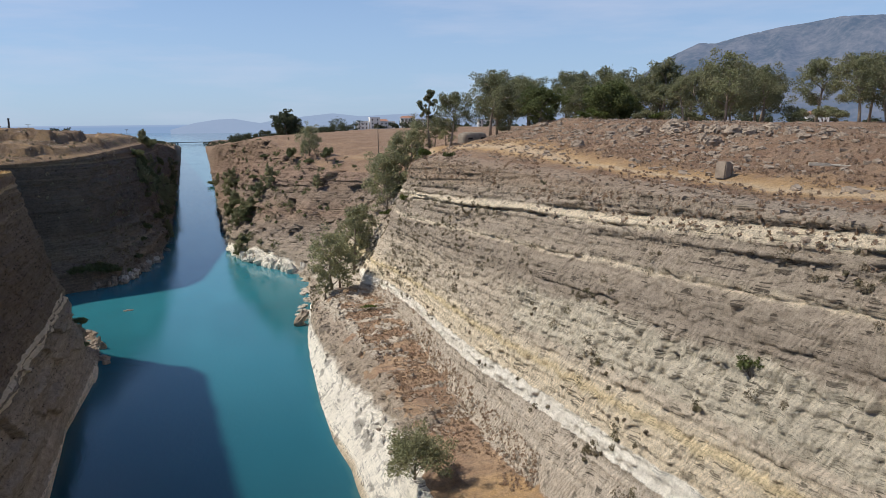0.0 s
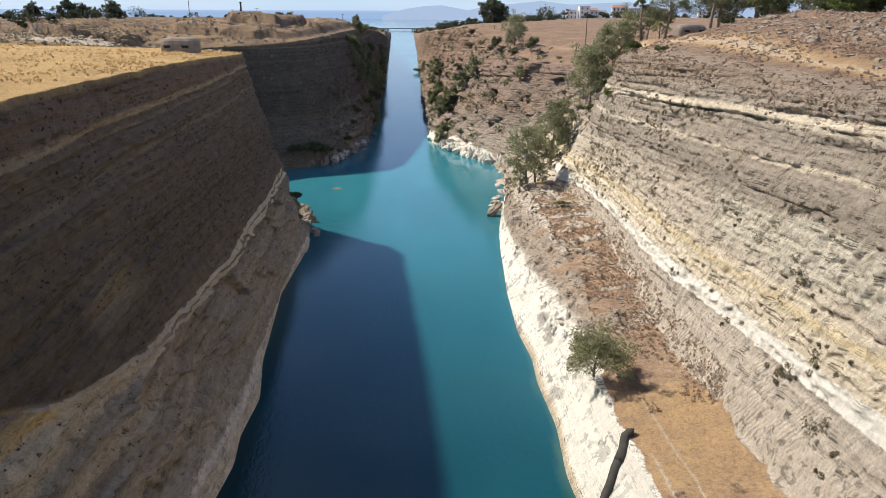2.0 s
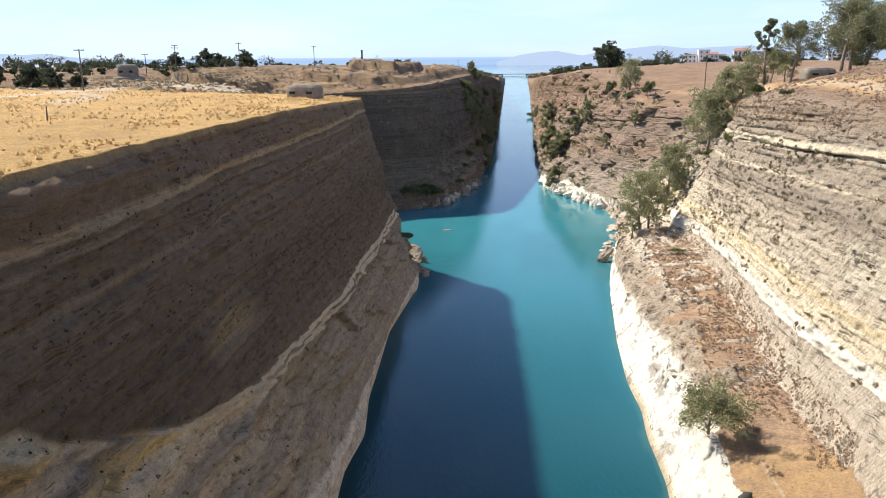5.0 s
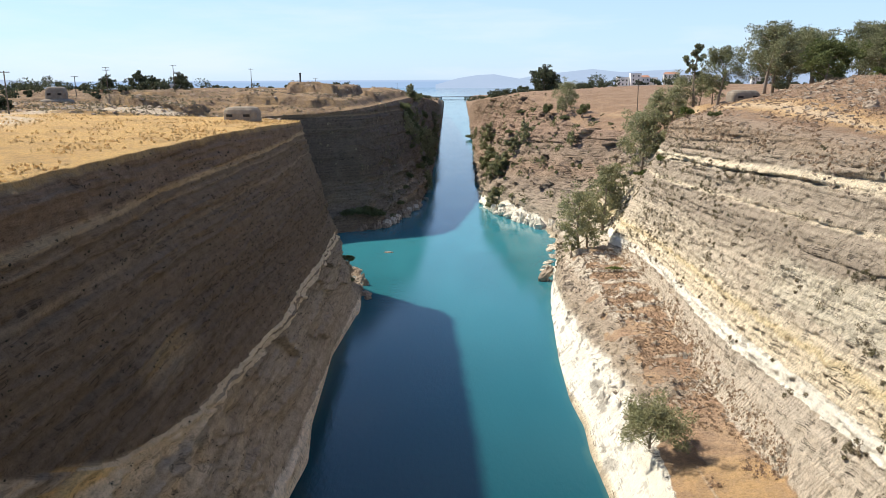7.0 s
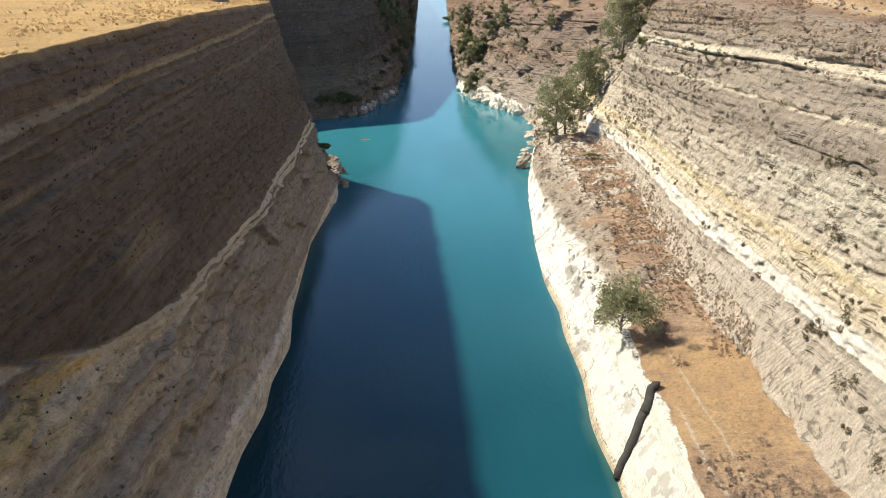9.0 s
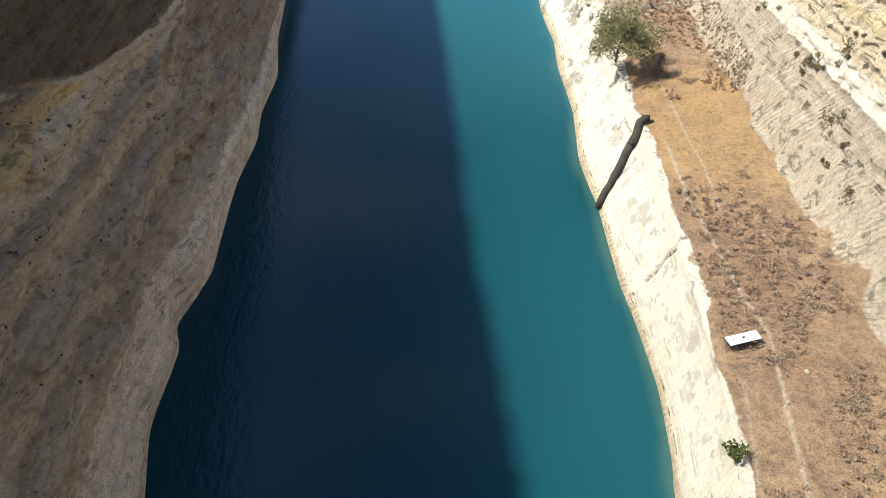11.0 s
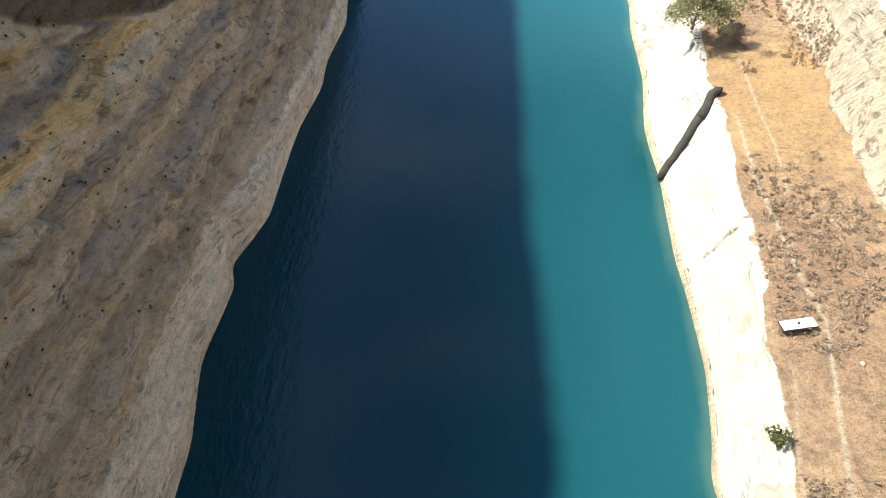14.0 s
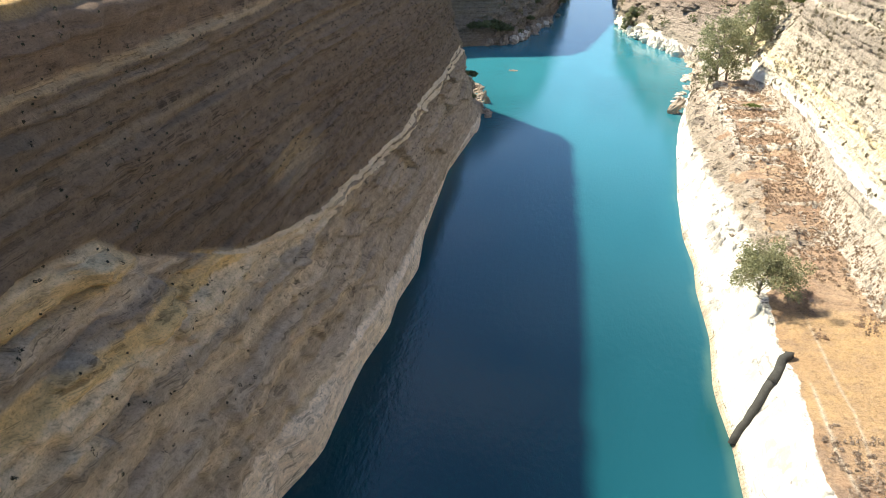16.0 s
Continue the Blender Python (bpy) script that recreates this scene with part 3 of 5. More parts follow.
        d = d + facets(X, Y / 3.2, Z + 0.12 * Y, 3.2, 301) * 0.6 * step(2.5, 8, Z) * (1 - step(-1, 0.5, Z - edge)) + facets(X, Y / 2.5, Z + 0.13 * Y, 1.3, 311) * (0.12 + 0.22 * zone) * (1 - 0.6 * cream) * step(1, 4, Z)
        blob = np.exp(-((Y - 64 + 0.6 * (Z - 25)) / 6) ** 4 - ((Z - 25.2) / 2.6) ** 4)
        zone = np.clip(zone + 0.3 * blob, 0, 1)
        band = np.maximum(band, 0.5 * np.exp(-((Z - 9.6 - 0.6 * (fbm(Y / 5, 0.4, 0.2, 3, 86) - 0.5)) / 0.8) ** 4) * step(256, 262, Y) * (1 - step(305, 315, Y)))
        d = d + far * 0.5 * (step(0.42, 0.58, vnoise(Z / 2.1, Y / 30, 0.7, 87)) - 0.5) * step(12, 16, Z)
    rill = np.abs(vnoise(Y / (0.8 if s > 0 else 1.1) + 0.35 * Z, Z / 7, 1.5, seed + 7) - 0.5) * 2
    d = d + 0.9 * (0.5 - rill) * np.clip(rilled, 0, 1)
    d = d + (0.26 if s > 0 else 0.4) * (fbm(Y / 1.1, Z / 0.8, X / 1.1, 3, seed + 9) - 0.5) * (0.4 + vnoise(Y / 20, Z / 8, 2.2, seed)) * step(-1, 7, Z)
    # undercut beds
    for level, deep in ((35.9, 1.1), (38.4, 0.25), (37.3, 0.4), (33.9, 0.16), (31.7, 0.3), (28.2, 0.35), (24.6, 0.16), (20.4, 0.14), (16.6, 0.18)) if s > 0 else ((36.8, 0.25),):
        here = step(0.40, 0.56, fbm(Y / 9, level * 3.1, 0.3, 3, seed + 11)) * (0.4 + 1.1 * vnoise(Y / 1.6, level, 0.8, seed + 12))
        level = level + 0.5 * (fbm(Y / 2.5, level, 0.5, 3, seed + 12) - 0.5)
        d = d + deep * here * np.exp(-((L - level) / 0.14) ** 2) - 0.3 * deep * here * np.exp(-((L - level - 0.7) / 0.4) ** 2)
    low = step(0.9, 1.15, K)
    d = d * np.where(Y < 152, 0.12 + 0.88 * step(1.0, 1.5, K), 1.0)
    X = X + d * wall * (0.7 + 0.3 * low)
    if s < 0:
        # worked terraces behind the shaded wall
        m = fbm(X / 30, Y / 26, 0.8, 4, 60)
        mesa = (1.7 * step(0.44, 0.455, m) + 1.5 * step(0.54, 0.555, m) - 1.9) * step(4.3, 4.8, K) * (1 - step(7.2, 8.0, K)) * step(150, 190, Y) * (1 - step(420, 520, Y))
        crumble = np.exp(-((K - 3.97) / 0.06) ** 2)
        Z = Z - 0.35 * crumble * np.clip(fbm(Y / 2.2, 0.7, 0.2, 4, 66) - 0.42, 0, 1) * 2
        X = X + 1.3 * crumble * (fbm(Y / 2.2, 0.4, 0.9, 5, 61) - 0.5)
        for x0, x1, y0, y1, rise in MESAS:
            wx, wy = -X + 9 * (fbm(X / 9, Y / 9, y0, 4, 62) - 0.5), Y + 9 * (fbm(X / 8, Y / 8, x0, 4, 67) - 0.5)
            Z = Z + rise * step(0, 0.5, wy - y0) * (1 - step(-12, 0, wy - y1)) * step(0, 2.0, wx - x0) * (1 - step(-1.5, 0, wx - x1)) * step(4.15, 4.4, K)
        heap = np.exp(-(((X - 74) / 15) ** 2 + ((Y - 190) / 11) ** 2) ** 1.4)
        Z = Z + 0.6 * mesa + 3.2 * heap * (0.75 + 0.5 * np.abs(vnoise(X / 3.0, Y / 5, 0.4, 68) - 0.5))
    rough = step(4.0, 4.15, K) + ledge
    hill = (step(5.0, 5.3, K) * (1 - step(6.3, 7.0, K)) * near) if s > 0 else step(4.1, 4.6, K) * step(185, 230, Y) * (1 - step(7, 8, K))
    Z = Z + rough * (0.9 * (fbm(X / 9, Y / 9, 0.2, 4, seed + 13) - 0.5) + 0.35 * (fbm(X / 1.6, Y / 1.6, 0.9, 3, seed + 14) - 0.5))
    Z = Z + hill * (1.5 if s > 0 else 0.5) * (fbm(X / 3.5, Y / 3.5, 0.4, 4, seed + 15) - 0.5)
    if s > 0:
        grass = ledge * (0.08 + 0.5 * step(45, 62, Y) * (1 - step(72, 80, Y))) + np.exp(-((K - 5.0 - 0.12 * np.sin(Y / 17)) / 0.2) ** 2) * 1.0 * near - 0.1 * step(5.2, 5.5, K)
        main = np.interp(Y, [17.6, 22.9, 26.6, 31.2, 36.3, 39.2, 42.8, 46.1, 52.7, 61.2], [22.9, 23.4, 24.1, 24.8, 25.6, 25.1, 24.8, 24.5, 24.1, 24.5])
        upper = np.interp(Y, [50.9, 58.6, 62.3, 69.3], [26.4, 27.0, 26.8, 26.8])
        lower = np.interp(Y, [23.3, 27.4, 31.1], [20.6, 21.5, 22.2])
        trod = ledge * (0.95 * np.exp(-((X - main) / 0.16) ** 2) * (1 - step(60, 64, Y)) + 0.7 * np.exp(-((X - upper) / 0.13) ** 2) * step(49, 52, Y) * (1 - step(70, 76, Y)) + 0.6 * np.exp(-((X - lower) / 0.14) ** 2) * (1 - step(30, 34, Y)))
        trod = trod + 0.55 * np.exp(-((K - 5.0 - 0.12 * np.sin(Y / 17)) / 0.09) ** 2) * near
    else:
        grass = step(3.95, 4.02, K) * (1 - step(6.6, 7.6, K)) * (1 - 0.85 * step(160, 200, Y + 40 * (fbm(X / 25, Y / 25, 0.4, 3, 63) - 0.5)) - 0.12 * step(230, 330, Y)) * 0.95
        trod = np.exp(-((X - 92 - 0.1 * (Y - 150)) / 3.5) ** 2) * step(100, 130, Y) * (1 - step(190, 230, Y)) * 0.9
        trod = np.maximum(trod, 0.8 * step(0.15, 0.5, heap))
        trod = np.maximum(trod, 0.75 * np.exp(-((X - 0.6 * Y + 3 * np.sin(Y / 9)) / 3.0) ** 2) * step(95, 110, Y) * (1 - step(150, 175, Y)))
    P = np.stack([s * X, Y, Z], -1)
    if s < 0:
        P = P[:, ::-1]
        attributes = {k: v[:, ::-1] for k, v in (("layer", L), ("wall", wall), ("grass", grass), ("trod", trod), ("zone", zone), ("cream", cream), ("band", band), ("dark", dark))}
    else:
        attributes = dict(layer=L, wall=np.maximum(wall, step(3.9, 4.0, K) * (1 - step(4.15, 4.75, K)) * (1 - step(160, 185, Y))), grass=grass, trod=trod, zone=zone, cream=cream, band=band, dark=dark)
    me = grid_mesh(name, P[:, ::-1], {k: v[:, ::-1] for k, v in attributes.items()})
    me.materials.append(material)
    ob = tagged(new(name, me), label, "cliff", kind="structure")
    return dict(y=ys, X=X, Z=Z, K=K, s=s, ob=ob)


bank_right = bank("ground_right", 1, RIGHT, rock_right, 10, "sunlit layered pale limestone canal wall with dry ledge")
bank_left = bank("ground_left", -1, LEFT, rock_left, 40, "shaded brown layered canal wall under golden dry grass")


def land(x, y):
    """The height of the ground above the rim, or on a ledge, at a place."""
    b = bank_right if x > 0 else bank_left
    i = int(np.argmin(np.abs(b["y"] - y)))
    m = b["K"][i] >= 1.0
    X, Z = np.maximum.accumulate(b["X"][i][m]), b["Z"][i][m]
    return float(np.interp(abs(x), X, Z))


# ---- water ----
def water_sheet():
    n = Nodes("sea_water")
    p = n.where()
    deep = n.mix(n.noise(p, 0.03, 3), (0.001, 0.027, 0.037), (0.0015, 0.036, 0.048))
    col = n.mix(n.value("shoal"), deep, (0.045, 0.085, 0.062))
    col = n.mix(n.value("milky_lit"), col, (0.034, 0.18, 0.22))
    rip = n.noise(n.stretch(p, (1.0, 0.55, 1.0)), 1.3, 4, 0.6)
    swell = n.noise(n.stretch(p, (0.6, 0.25, 1.0)), 0.25, 3)
    calm = n.ramp(n.noise(n.stretch(p, (1.0, 0.35, 1.0)), 0.045, 3), [(0.35, 0.15), (0.65, 1.0)])
    b = n.bump(rip, n.math("MULTIPLY", calm, 0.50), 0.14)
    b = n.bump(swell, 0.12, 0.25, b)
    n.bsdf.inputs["IOR"].default_value = 1.33
    m = n.done(col, 0.06, b, 0.0, 0.5)
    ys = np.concatenate([[-700, -200, -60], np.arange(0, 320, 1.0), np.geomspace(322, 4960, 60)])
    xs = np.concatenate([[-4900, -1500, -300, -80], np.arange(-36, 37, 0.75), [80, 300, 1500, 4900]])
    Y, X = np.meshgrid(ys, xs, indexing="ij")
    gap = np.minimum(along(ys, RIGHT, "water")[:, None] - X, X + along(ys, LEFT, "water")[:, None] + 99 * (Y < 150))
    shoal = (1 - step(0.0, 1.2, gap + 1.6 * (fbm(X / 3, Y / 5, 0.1, 3, 71) - 0.5))) * (Y < 300)
    # Milky tint; also paints in brightness of the sunlit side and the far reach.
    milky_lit = np.maximum(step(45, 175, Y + 1.2 * X), 0.30 * step(-5, 15, X)) * (1 - 0.35 * step(300, 520, Y)) * (0.45 + 0.35 * step(150, 240, Y) + 0.5 * fbm(X / 14, Y / 40, 0.4, 3, 72))
    me = grid_mesh("water", np.stack([X, Y, 0 * X], -1), dict(shoal=shoal, milky_lit=milky_lit))
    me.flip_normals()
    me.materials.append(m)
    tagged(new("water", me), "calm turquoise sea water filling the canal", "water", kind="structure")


water_sheet()

# ---- vegetation tools ----
def quads(name, V, material):
    """A mesh of loose four-cornered leaves from an array (leaves, 4, 3)."""
    me = bpy.data.meshes.new(name)
    n = len(V)
    me.vertices.add(n * 4)
    me.vertices.foreach_set("co", V.reshape(-1))
    me.loops.add(n * 4)
    me.loops.foreach_set("vertex_index", np.arange(n * 4, dtype=np.int32))
    me.polygons.add(n)
    me.polygons.foreach_set("loop_start", np.arange(0, n * 4, 4, dtype=np.int32))
    me.update(calc_edges=True)
    me.materials.append(material)
    return me


def leaf_cloud(rng, centres, radii, counts, size, squash=0.75, droop=0.0):
    """Leaves scattered through clumps, denser towards each clump's skin."""
    C = np.repeat(np.asarray(centres, float), counts, axis=0)
    R = np.repeat(np.asarray(radii, float), counts)
    n = len(C)
    d = rng.normal(size=(n, 3))
    d /= np.linalg.norm(d, axis=1, keepdims=True)
    r = R * rng.uniform(0.25, 1.0, n) ** 0.5 * (1 + 0.18 * rng.normal(size=n))
    P = C + d * r[:, None] * np.array([1, 1, squash])
    u = rng.normal(size=(n, 3))
    u[:, 2] = u[:, 2] * (1 - droop) - droop * 1.5
    u /= np.linalg.norm(u, axis=1, keepdims=True)
    v = np.cross(u, rng.normal(size=(n, 3)))
    v /= np.linalg.norm(v, axis=1, keepdims=True) + 1e-9
    s = size * rng.uniform(0.55, 1.35, n)[:, None]
    u, v = u * s, v * s * 0.6
    return np.stack([P - u, P - 0.1 * u - v, P + u, P + 0.1 * u + v], 1)


def leaf_material(name, a, b, c):
    n = Nodes(name)
    rnd = n.tree.nodes.new("ShaderNodeNewGeometry").outputs["Random Per Island"]
    tree = n.tree.nodes.new("ShaderNodeObjectInfo").outputs["Random"]
    col = n.mix(rnd, a, b)
    col = n.mix(n.ramp(n.noise(n.where(), 0.5, 2), [(0.4, 0.0), (0.7, 0.8)]), col, c)
    col = n.mix(0.5, col, n.ramp(tree, [(0.0, 0.7), (1.0, 1.2)]), "MULTIPLY")
    n.done(col, 0.75, None, 0.0, 0.2)
    tr = n.node("ShaderNodeBsdfTranslucent", Color=col)
    mixer = n.node("ShaderNodeMixShader", Fac=0.34)
    n.tree.links.new(n.bsdf.outputs[0], mixer.inputs[1])
    n.tree.links.new(tr.outputs[0], mixer.inputs[2])
    n.tree.links.new(mixer.outputs[0], n.out.inputs[0])
    return n.mat


EUCALYPT = leaf_material("eucalypt_leaf", (0.15, 0.165, 0.082), (0.26, 0.265, 0.145), (0.22, 0.20, 0.12))
OLIVE = leaf_material("olive_leaf", (0.23, 0.24, 0.125), (0.37, 0.36, 0.20), (0.31, 0.285, 0.17))
PINE = leaf_material("pine_leaf", (0.095, 0.115, 0.042), (0.17, 0.19, 0.07), (0.09, 0.10, 0.04))
FRESH = leaf_material("fresh_leaf", (0.090, 0.120, 0.030), (0.140, 0.160, 0.045), (0.080, 0.090, 0.030))
SLOPE = leaf_material("slope_leaf", (0.11, 0.13, 0.052), (0.20, 0.21, 0.10), (0.15, 0.145, 0.075))
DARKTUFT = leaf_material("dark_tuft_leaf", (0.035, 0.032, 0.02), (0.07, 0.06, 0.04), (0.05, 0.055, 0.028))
SCRUB = leaf_material("scrub_leaf", (0.20, 0.165, 0.11), (0.32, 0.26, 0.185), (0.18, 0.17, 0.09))
STRAW = leaf_material("straw_leaf", (0.56, 0.38, 0.17), (0.72, 0.51, 0.25), (0.48, 0.33, 0.15))
BRUSH = leaf_material("brush_leaf", (0.30, 0.235, 0.18), (0.48, 0.38, 0.295), (0.40, 0.31, 0.23))
DRY = leaf_material("dry_scrub_leaf", (0.30, 0.205, 0.14), (0.47, 0.34, 0.235), (0.36, 0.265, 0.18))
FARLEAF = leaf_material("far_leaf", (0.055, 0.072, 0.040), (0.10, 0.115, 0.066), (0.085, 0.082, 0.05))
BARK = plain("bark", (0.16, 0.12, 0.09), (0.34, 0.28, 0.22), 3.0, 0.9, 0.6, 0.03)


def make_tree(name, seed, height, spread, leaf, leaves=2600, size=0.30, bare=0.3, dense=1.0, droop=0.4, label="", category="tree", group=""):
    """A tree at the origin: tapered trunk with limbs, and a crown of leaf clumps with gaps."""
    rng = np.random.default_rng(seed)
    ob = empty(name, Matrix.Identity(4), label, category, group)
    bm = bmesh.new()
    lean = rng.normal(0, 0.04, 2)
    top = 0.82 * height
    spine = [Vector((lean[0] * top * f + 0.02 * height * math.sin(5 * f + seed), lean[1] * top * f + 0.02 * height * math.cos(4 * f), top * f - 0.35 * (f == 0))) for f in np.linspace(0, 1, 7)]
    r0 = 0.022 * height + 0.03
    tube(bm, spine, [r0 * (1 - 0.85 * f) + 0.015 for f in np.linspace(0, 1, 7)], 7)
    centres, radii = [], []
    limbs = int(9 * dense) + 3
    for k in range(limbs):
        f = bare + (1 - bare) * (k + rng.uniform(0, 0.8)) / limbs
        base = spine[min(int(f * 6), 5)].lerp(spine[min(int(f * 6) + 1, 6)], f * 6 - int(f * 6))
        ang = k * 2.4 + rng.uniform(-0.5, 0.5)
        reach = spread * 0.5 * rng.uniform(0.55, 1.05) * math.sin(math.pi * min(1, 0.25 + 0.72 * (f - bare) / (1 - bare)))
        rise = rng.uniform(0.1, 0.55) * reach + 0.05 * height
        tip = base + Vector((math.cos(ang) * reach, math.sin(ang) * reach, rise))
        mid = base.lerp(tip, 0.5) + Vector((0, 0, 0.12 * reach))
        tube(bm, [base, mid, tip], [r0 * 0.42 * (1 - 0.6 * f), r0 * 0.25, 0.02], 5)
        for q, w in ((tip, 1.0), (mid.lerp(tip, 0.4), 0.8)):
            for _ in range(3):
                centres.append(q + Vector(rng.normal(0, 0.085 * spread, 3)))
                radii.append(w * spread * rng.uniform(0.075, 0.15))
    for _ in range(3):
        centres.append(spine[-1] + Vector(rng.normal(0, 0.07 * spread, 3)) + Vector((0, 0, 0.05 * height)))
        radii.append(spread * rng.uniform(0.09, 0.15))
    counts = np.maximum(8, (1.5 * leaves * np.array(radii) ** 2 / np.sum(np.array(radii) ** 2)).astype(int))
    part("trunk", bm, BARK, ob, "", True)
    part("crown", quads("crown", leaf_cloud(rng, [tuple(c) for c in centres], radii, counts, size, 0.8, droop), leaf), None, ob)
    return ob


def make_shrub(name, seed, height, spread, leaf, leaves=700, size=0.2, label="", group=""):
    rng = np.random.default_rng(seed)
    ob = empty(name, Matrix.Identity(4), label, "shrub", group)
    bm = bmesh.new()
    centres, radii = [], []
    for k in range(7):
        a = k * 2.4 + rng.uniform(-0.4, 0.4)
        reach = spread * 0.36 * rng.uniform(0.2, 1)
        tip = Vector((math.cos(a) * reach, math.sin(a) * reach, height * rng.uniform(0.45, 0.8)))
        tube(bm, [(0, 0, -0.25), tip * 0.55 + Vector((0, 0, -0.05)), tip], [0.05, 0.035, 0.012], 5)
        centres.append(tuple(tip))
        radii.append(spread * rng.uniform(0.16, 0.26))
    part("stem", bm, BARK, ob, "", True)
    part("crown", quads("crown", leaf_cloud(rng, centres, radii, [leaves // 7] * 7, size, height / spread * 0.95, 0.1), leaf), None, ob)
    return ob


def plant(ob, x, y, z=None, turn=0.0, scale=1.0, first=[]):
    """Sets a plant, or a copy of it, on the ground."""
    z = land(x, y) if z is None else z
    m = pose(x, y, z - 0.05, 0, 0, turn)
    if ob in first:
        ob = copy_thing(ob, m)
    else:
        first.append(ob)
        ob.matrix_basis = m
    ob.scale = (scale, scale, scale)
    return ob


# ---- trees on the sunlit side ----
GUM = "grey-green eucalyptus with pale bark on dry ground"
gum_a = make_tree("eucalyptus", 3, 17, 13, EUCALYPT, 8000, 0.19, 0.28, 1.3, label=GUM, group="roadside eucalyptus trees")
gum_b = make_tree("eucalyptus", 8, 15, 10, EUCALYPT, 6000, 0.19, 0.30, 1.0, label=GUM, group="roadside eucalyptus trees")
gum_c = make_tree("eucalyptus", 15, 13, 12, EUCALYPT, 6800, 0.19, 0.22, 1.2, label=GUM, group="roadside eucalyptus trees")
slim = make_tree("slim_eucalyptus", 21, 17, 5.0, EUCALYPT, 2800, 0.22, 0.45, 0.7, label="tall slim eucalyptus with a small top crown")
stone_pine = make_tree("pine", 30, 8, 10, PINE, 5000, 0.24, 0.08, 1.5, 0.0, label="dense dark green pine on the brown hill", group="hill pines")
TREES = [
    (gum_a, 77, 188, 0, 1.0), (gum_a, 69, 197, 80, 0.85), (gum_b, 84, 200, 40, 1.05), (gum_c, 90, 205, 130, 1.1), (gum_a, 98, 208, 200, 0.95),
    (gum_b, 104, 196, 10, 1.05), (gum_b, 112, 190, 100, 1.1), (gum_c, 118, 188, 220, 1.15), (gum_a, 126, 182, 310, 0.95), (gum_b, 121, 174, 160, 1.12),
    (gum_c, 128, 165, 50, 1.1), (gum_c, 107, 131, 20, 1.0), (gum_c, 118, 133, 190, 0.85), (gum_b, 99, 135, 250, 0.6), (gum_b, 112, 150, 60, 0.75),
    (gum_a, 119, 109, 140, 0.72), (gum_c, 129, 112, 280, 0.9), (gum_b, 134, 120, 30, 0.8), (gum_c, 141, 108, 75, 0.9), (gum_a, 150, 150, 75, 0.9),
    (gum_b, 140, 170, 15, 0.9), (gum_c, 150, 185, 95, 1.0), (slim, 68.3, 215, 0, 1.0), (gum_b, 60, 222, 70, 0.55), (gum_b, 73, 224, 170, 0.6),
    (gum_b, 90, 192, 33, 0.9), (gum_c, 110, 178, 260, 0.95), (gum_a, 132, 196, 44, 0.95), (gum_c, 101, 183, 170, 0.9), (gum_b, 124, 140, 99, 0.7), (gum_c, 131, 150, 12, 0.9), (gum_a, 112, 205, 305, 1.0),
    (stone_pine, 81, 166, 0, 1.05), (stone_pine, 99, 163, 120, 1.15), (stone_pine, 104, 168, 240, 0.9),
]
for t, x, y, turn, k in TREES:
    plant(t, x, y, None, turn, k * (1.0 if t is stone_pine else 1.1))

understory = make_shrub("understory_shrub", 55, 3.2, 5.5, EUCALYPT, 1800, 0.16, "olive-green shrub under the trees", "understory shrubs")
for x, y, k in [(86, 178, 1.0), (91, 184, 1.2), (96, 172, 1.0), (108, 160, 1.1), (113, 142, 1.2), (103, 140, 1.0), (96, 146, 0.8), (122, 128, 1.2), (127, 122, 1.0), (115, 165, 1.1), (80, 186, 0.9), (134, 132, 1.2), (104, 176, 1.2), (118, 156, 1.0)]:
    plant(understory, x, y, None, x * 73 % 360, k)

# trees in the side gully and on the far slopes
gully_a = make_tree("gully_tree", 41, 14, 11, OLIVE, 3700, 0.22, 0.10, 1.2, label="grey-green tree rooted in the side gully", group="gully trees")
gully_b = make_tree("gully_tree", 47, 12, 7.4, OLIVE, 2700, 0.21, 0.10, 1.1, label="grey-green tree rooted in the side gully", group="gully trees")
for t, x, y, turn, k in [(gully_a, 31.0, 177.5, 0, 1.1), (gully_b, 33.8, 181.5, 40, 1.0), (gully_b, 28.6, 174.5, 140, 0.6), (gully_b, 41.2, 199, 90, 1.5), (gully_b, 44.5, 206, 10, 1.15), (gully_a, 54, 214, 200, 1.3),
                         (gully_b, 58.5, 217, 300, 1.4), (gully_b, 62, 213, 80, 1.1), (gully_a, 65.5, 219, 60, 0.9), (gully_b, 56, 224, 160, 1.1), (gully_a, 43.5, 287, 20, 0.85), (gully_b, 41, 282, 150, 0.6), (gully_b, 46.5, 296, 60, 0.6),
                         (gully_b, 33, 270, 220, 0.4), (gully_b, 72, 210, 30, 0.7), (gully_a, 60, 196, 250, 0.35)]:
    plant(t, x, y, None, turn, k)
slope_bush = [make_shrub("slope_shrub", q, h, w, SLOPE, 2600, 0.24, "olive-green shrub clinging to the canal slope", "slope shrubs") for q, h, w in ((51, 5.0, 6.0), (52, 7.5, 5.5), (53, 3.5, 6.5))]
slope_tree = make_tree("slope_tree", 54, 9, 6.5, OLIVE, 3200, 0.24, 0.15, 1.0, label="grey-green tree growing from the canal slope", group="slope trees")
rng = np.random.default_rng(57)
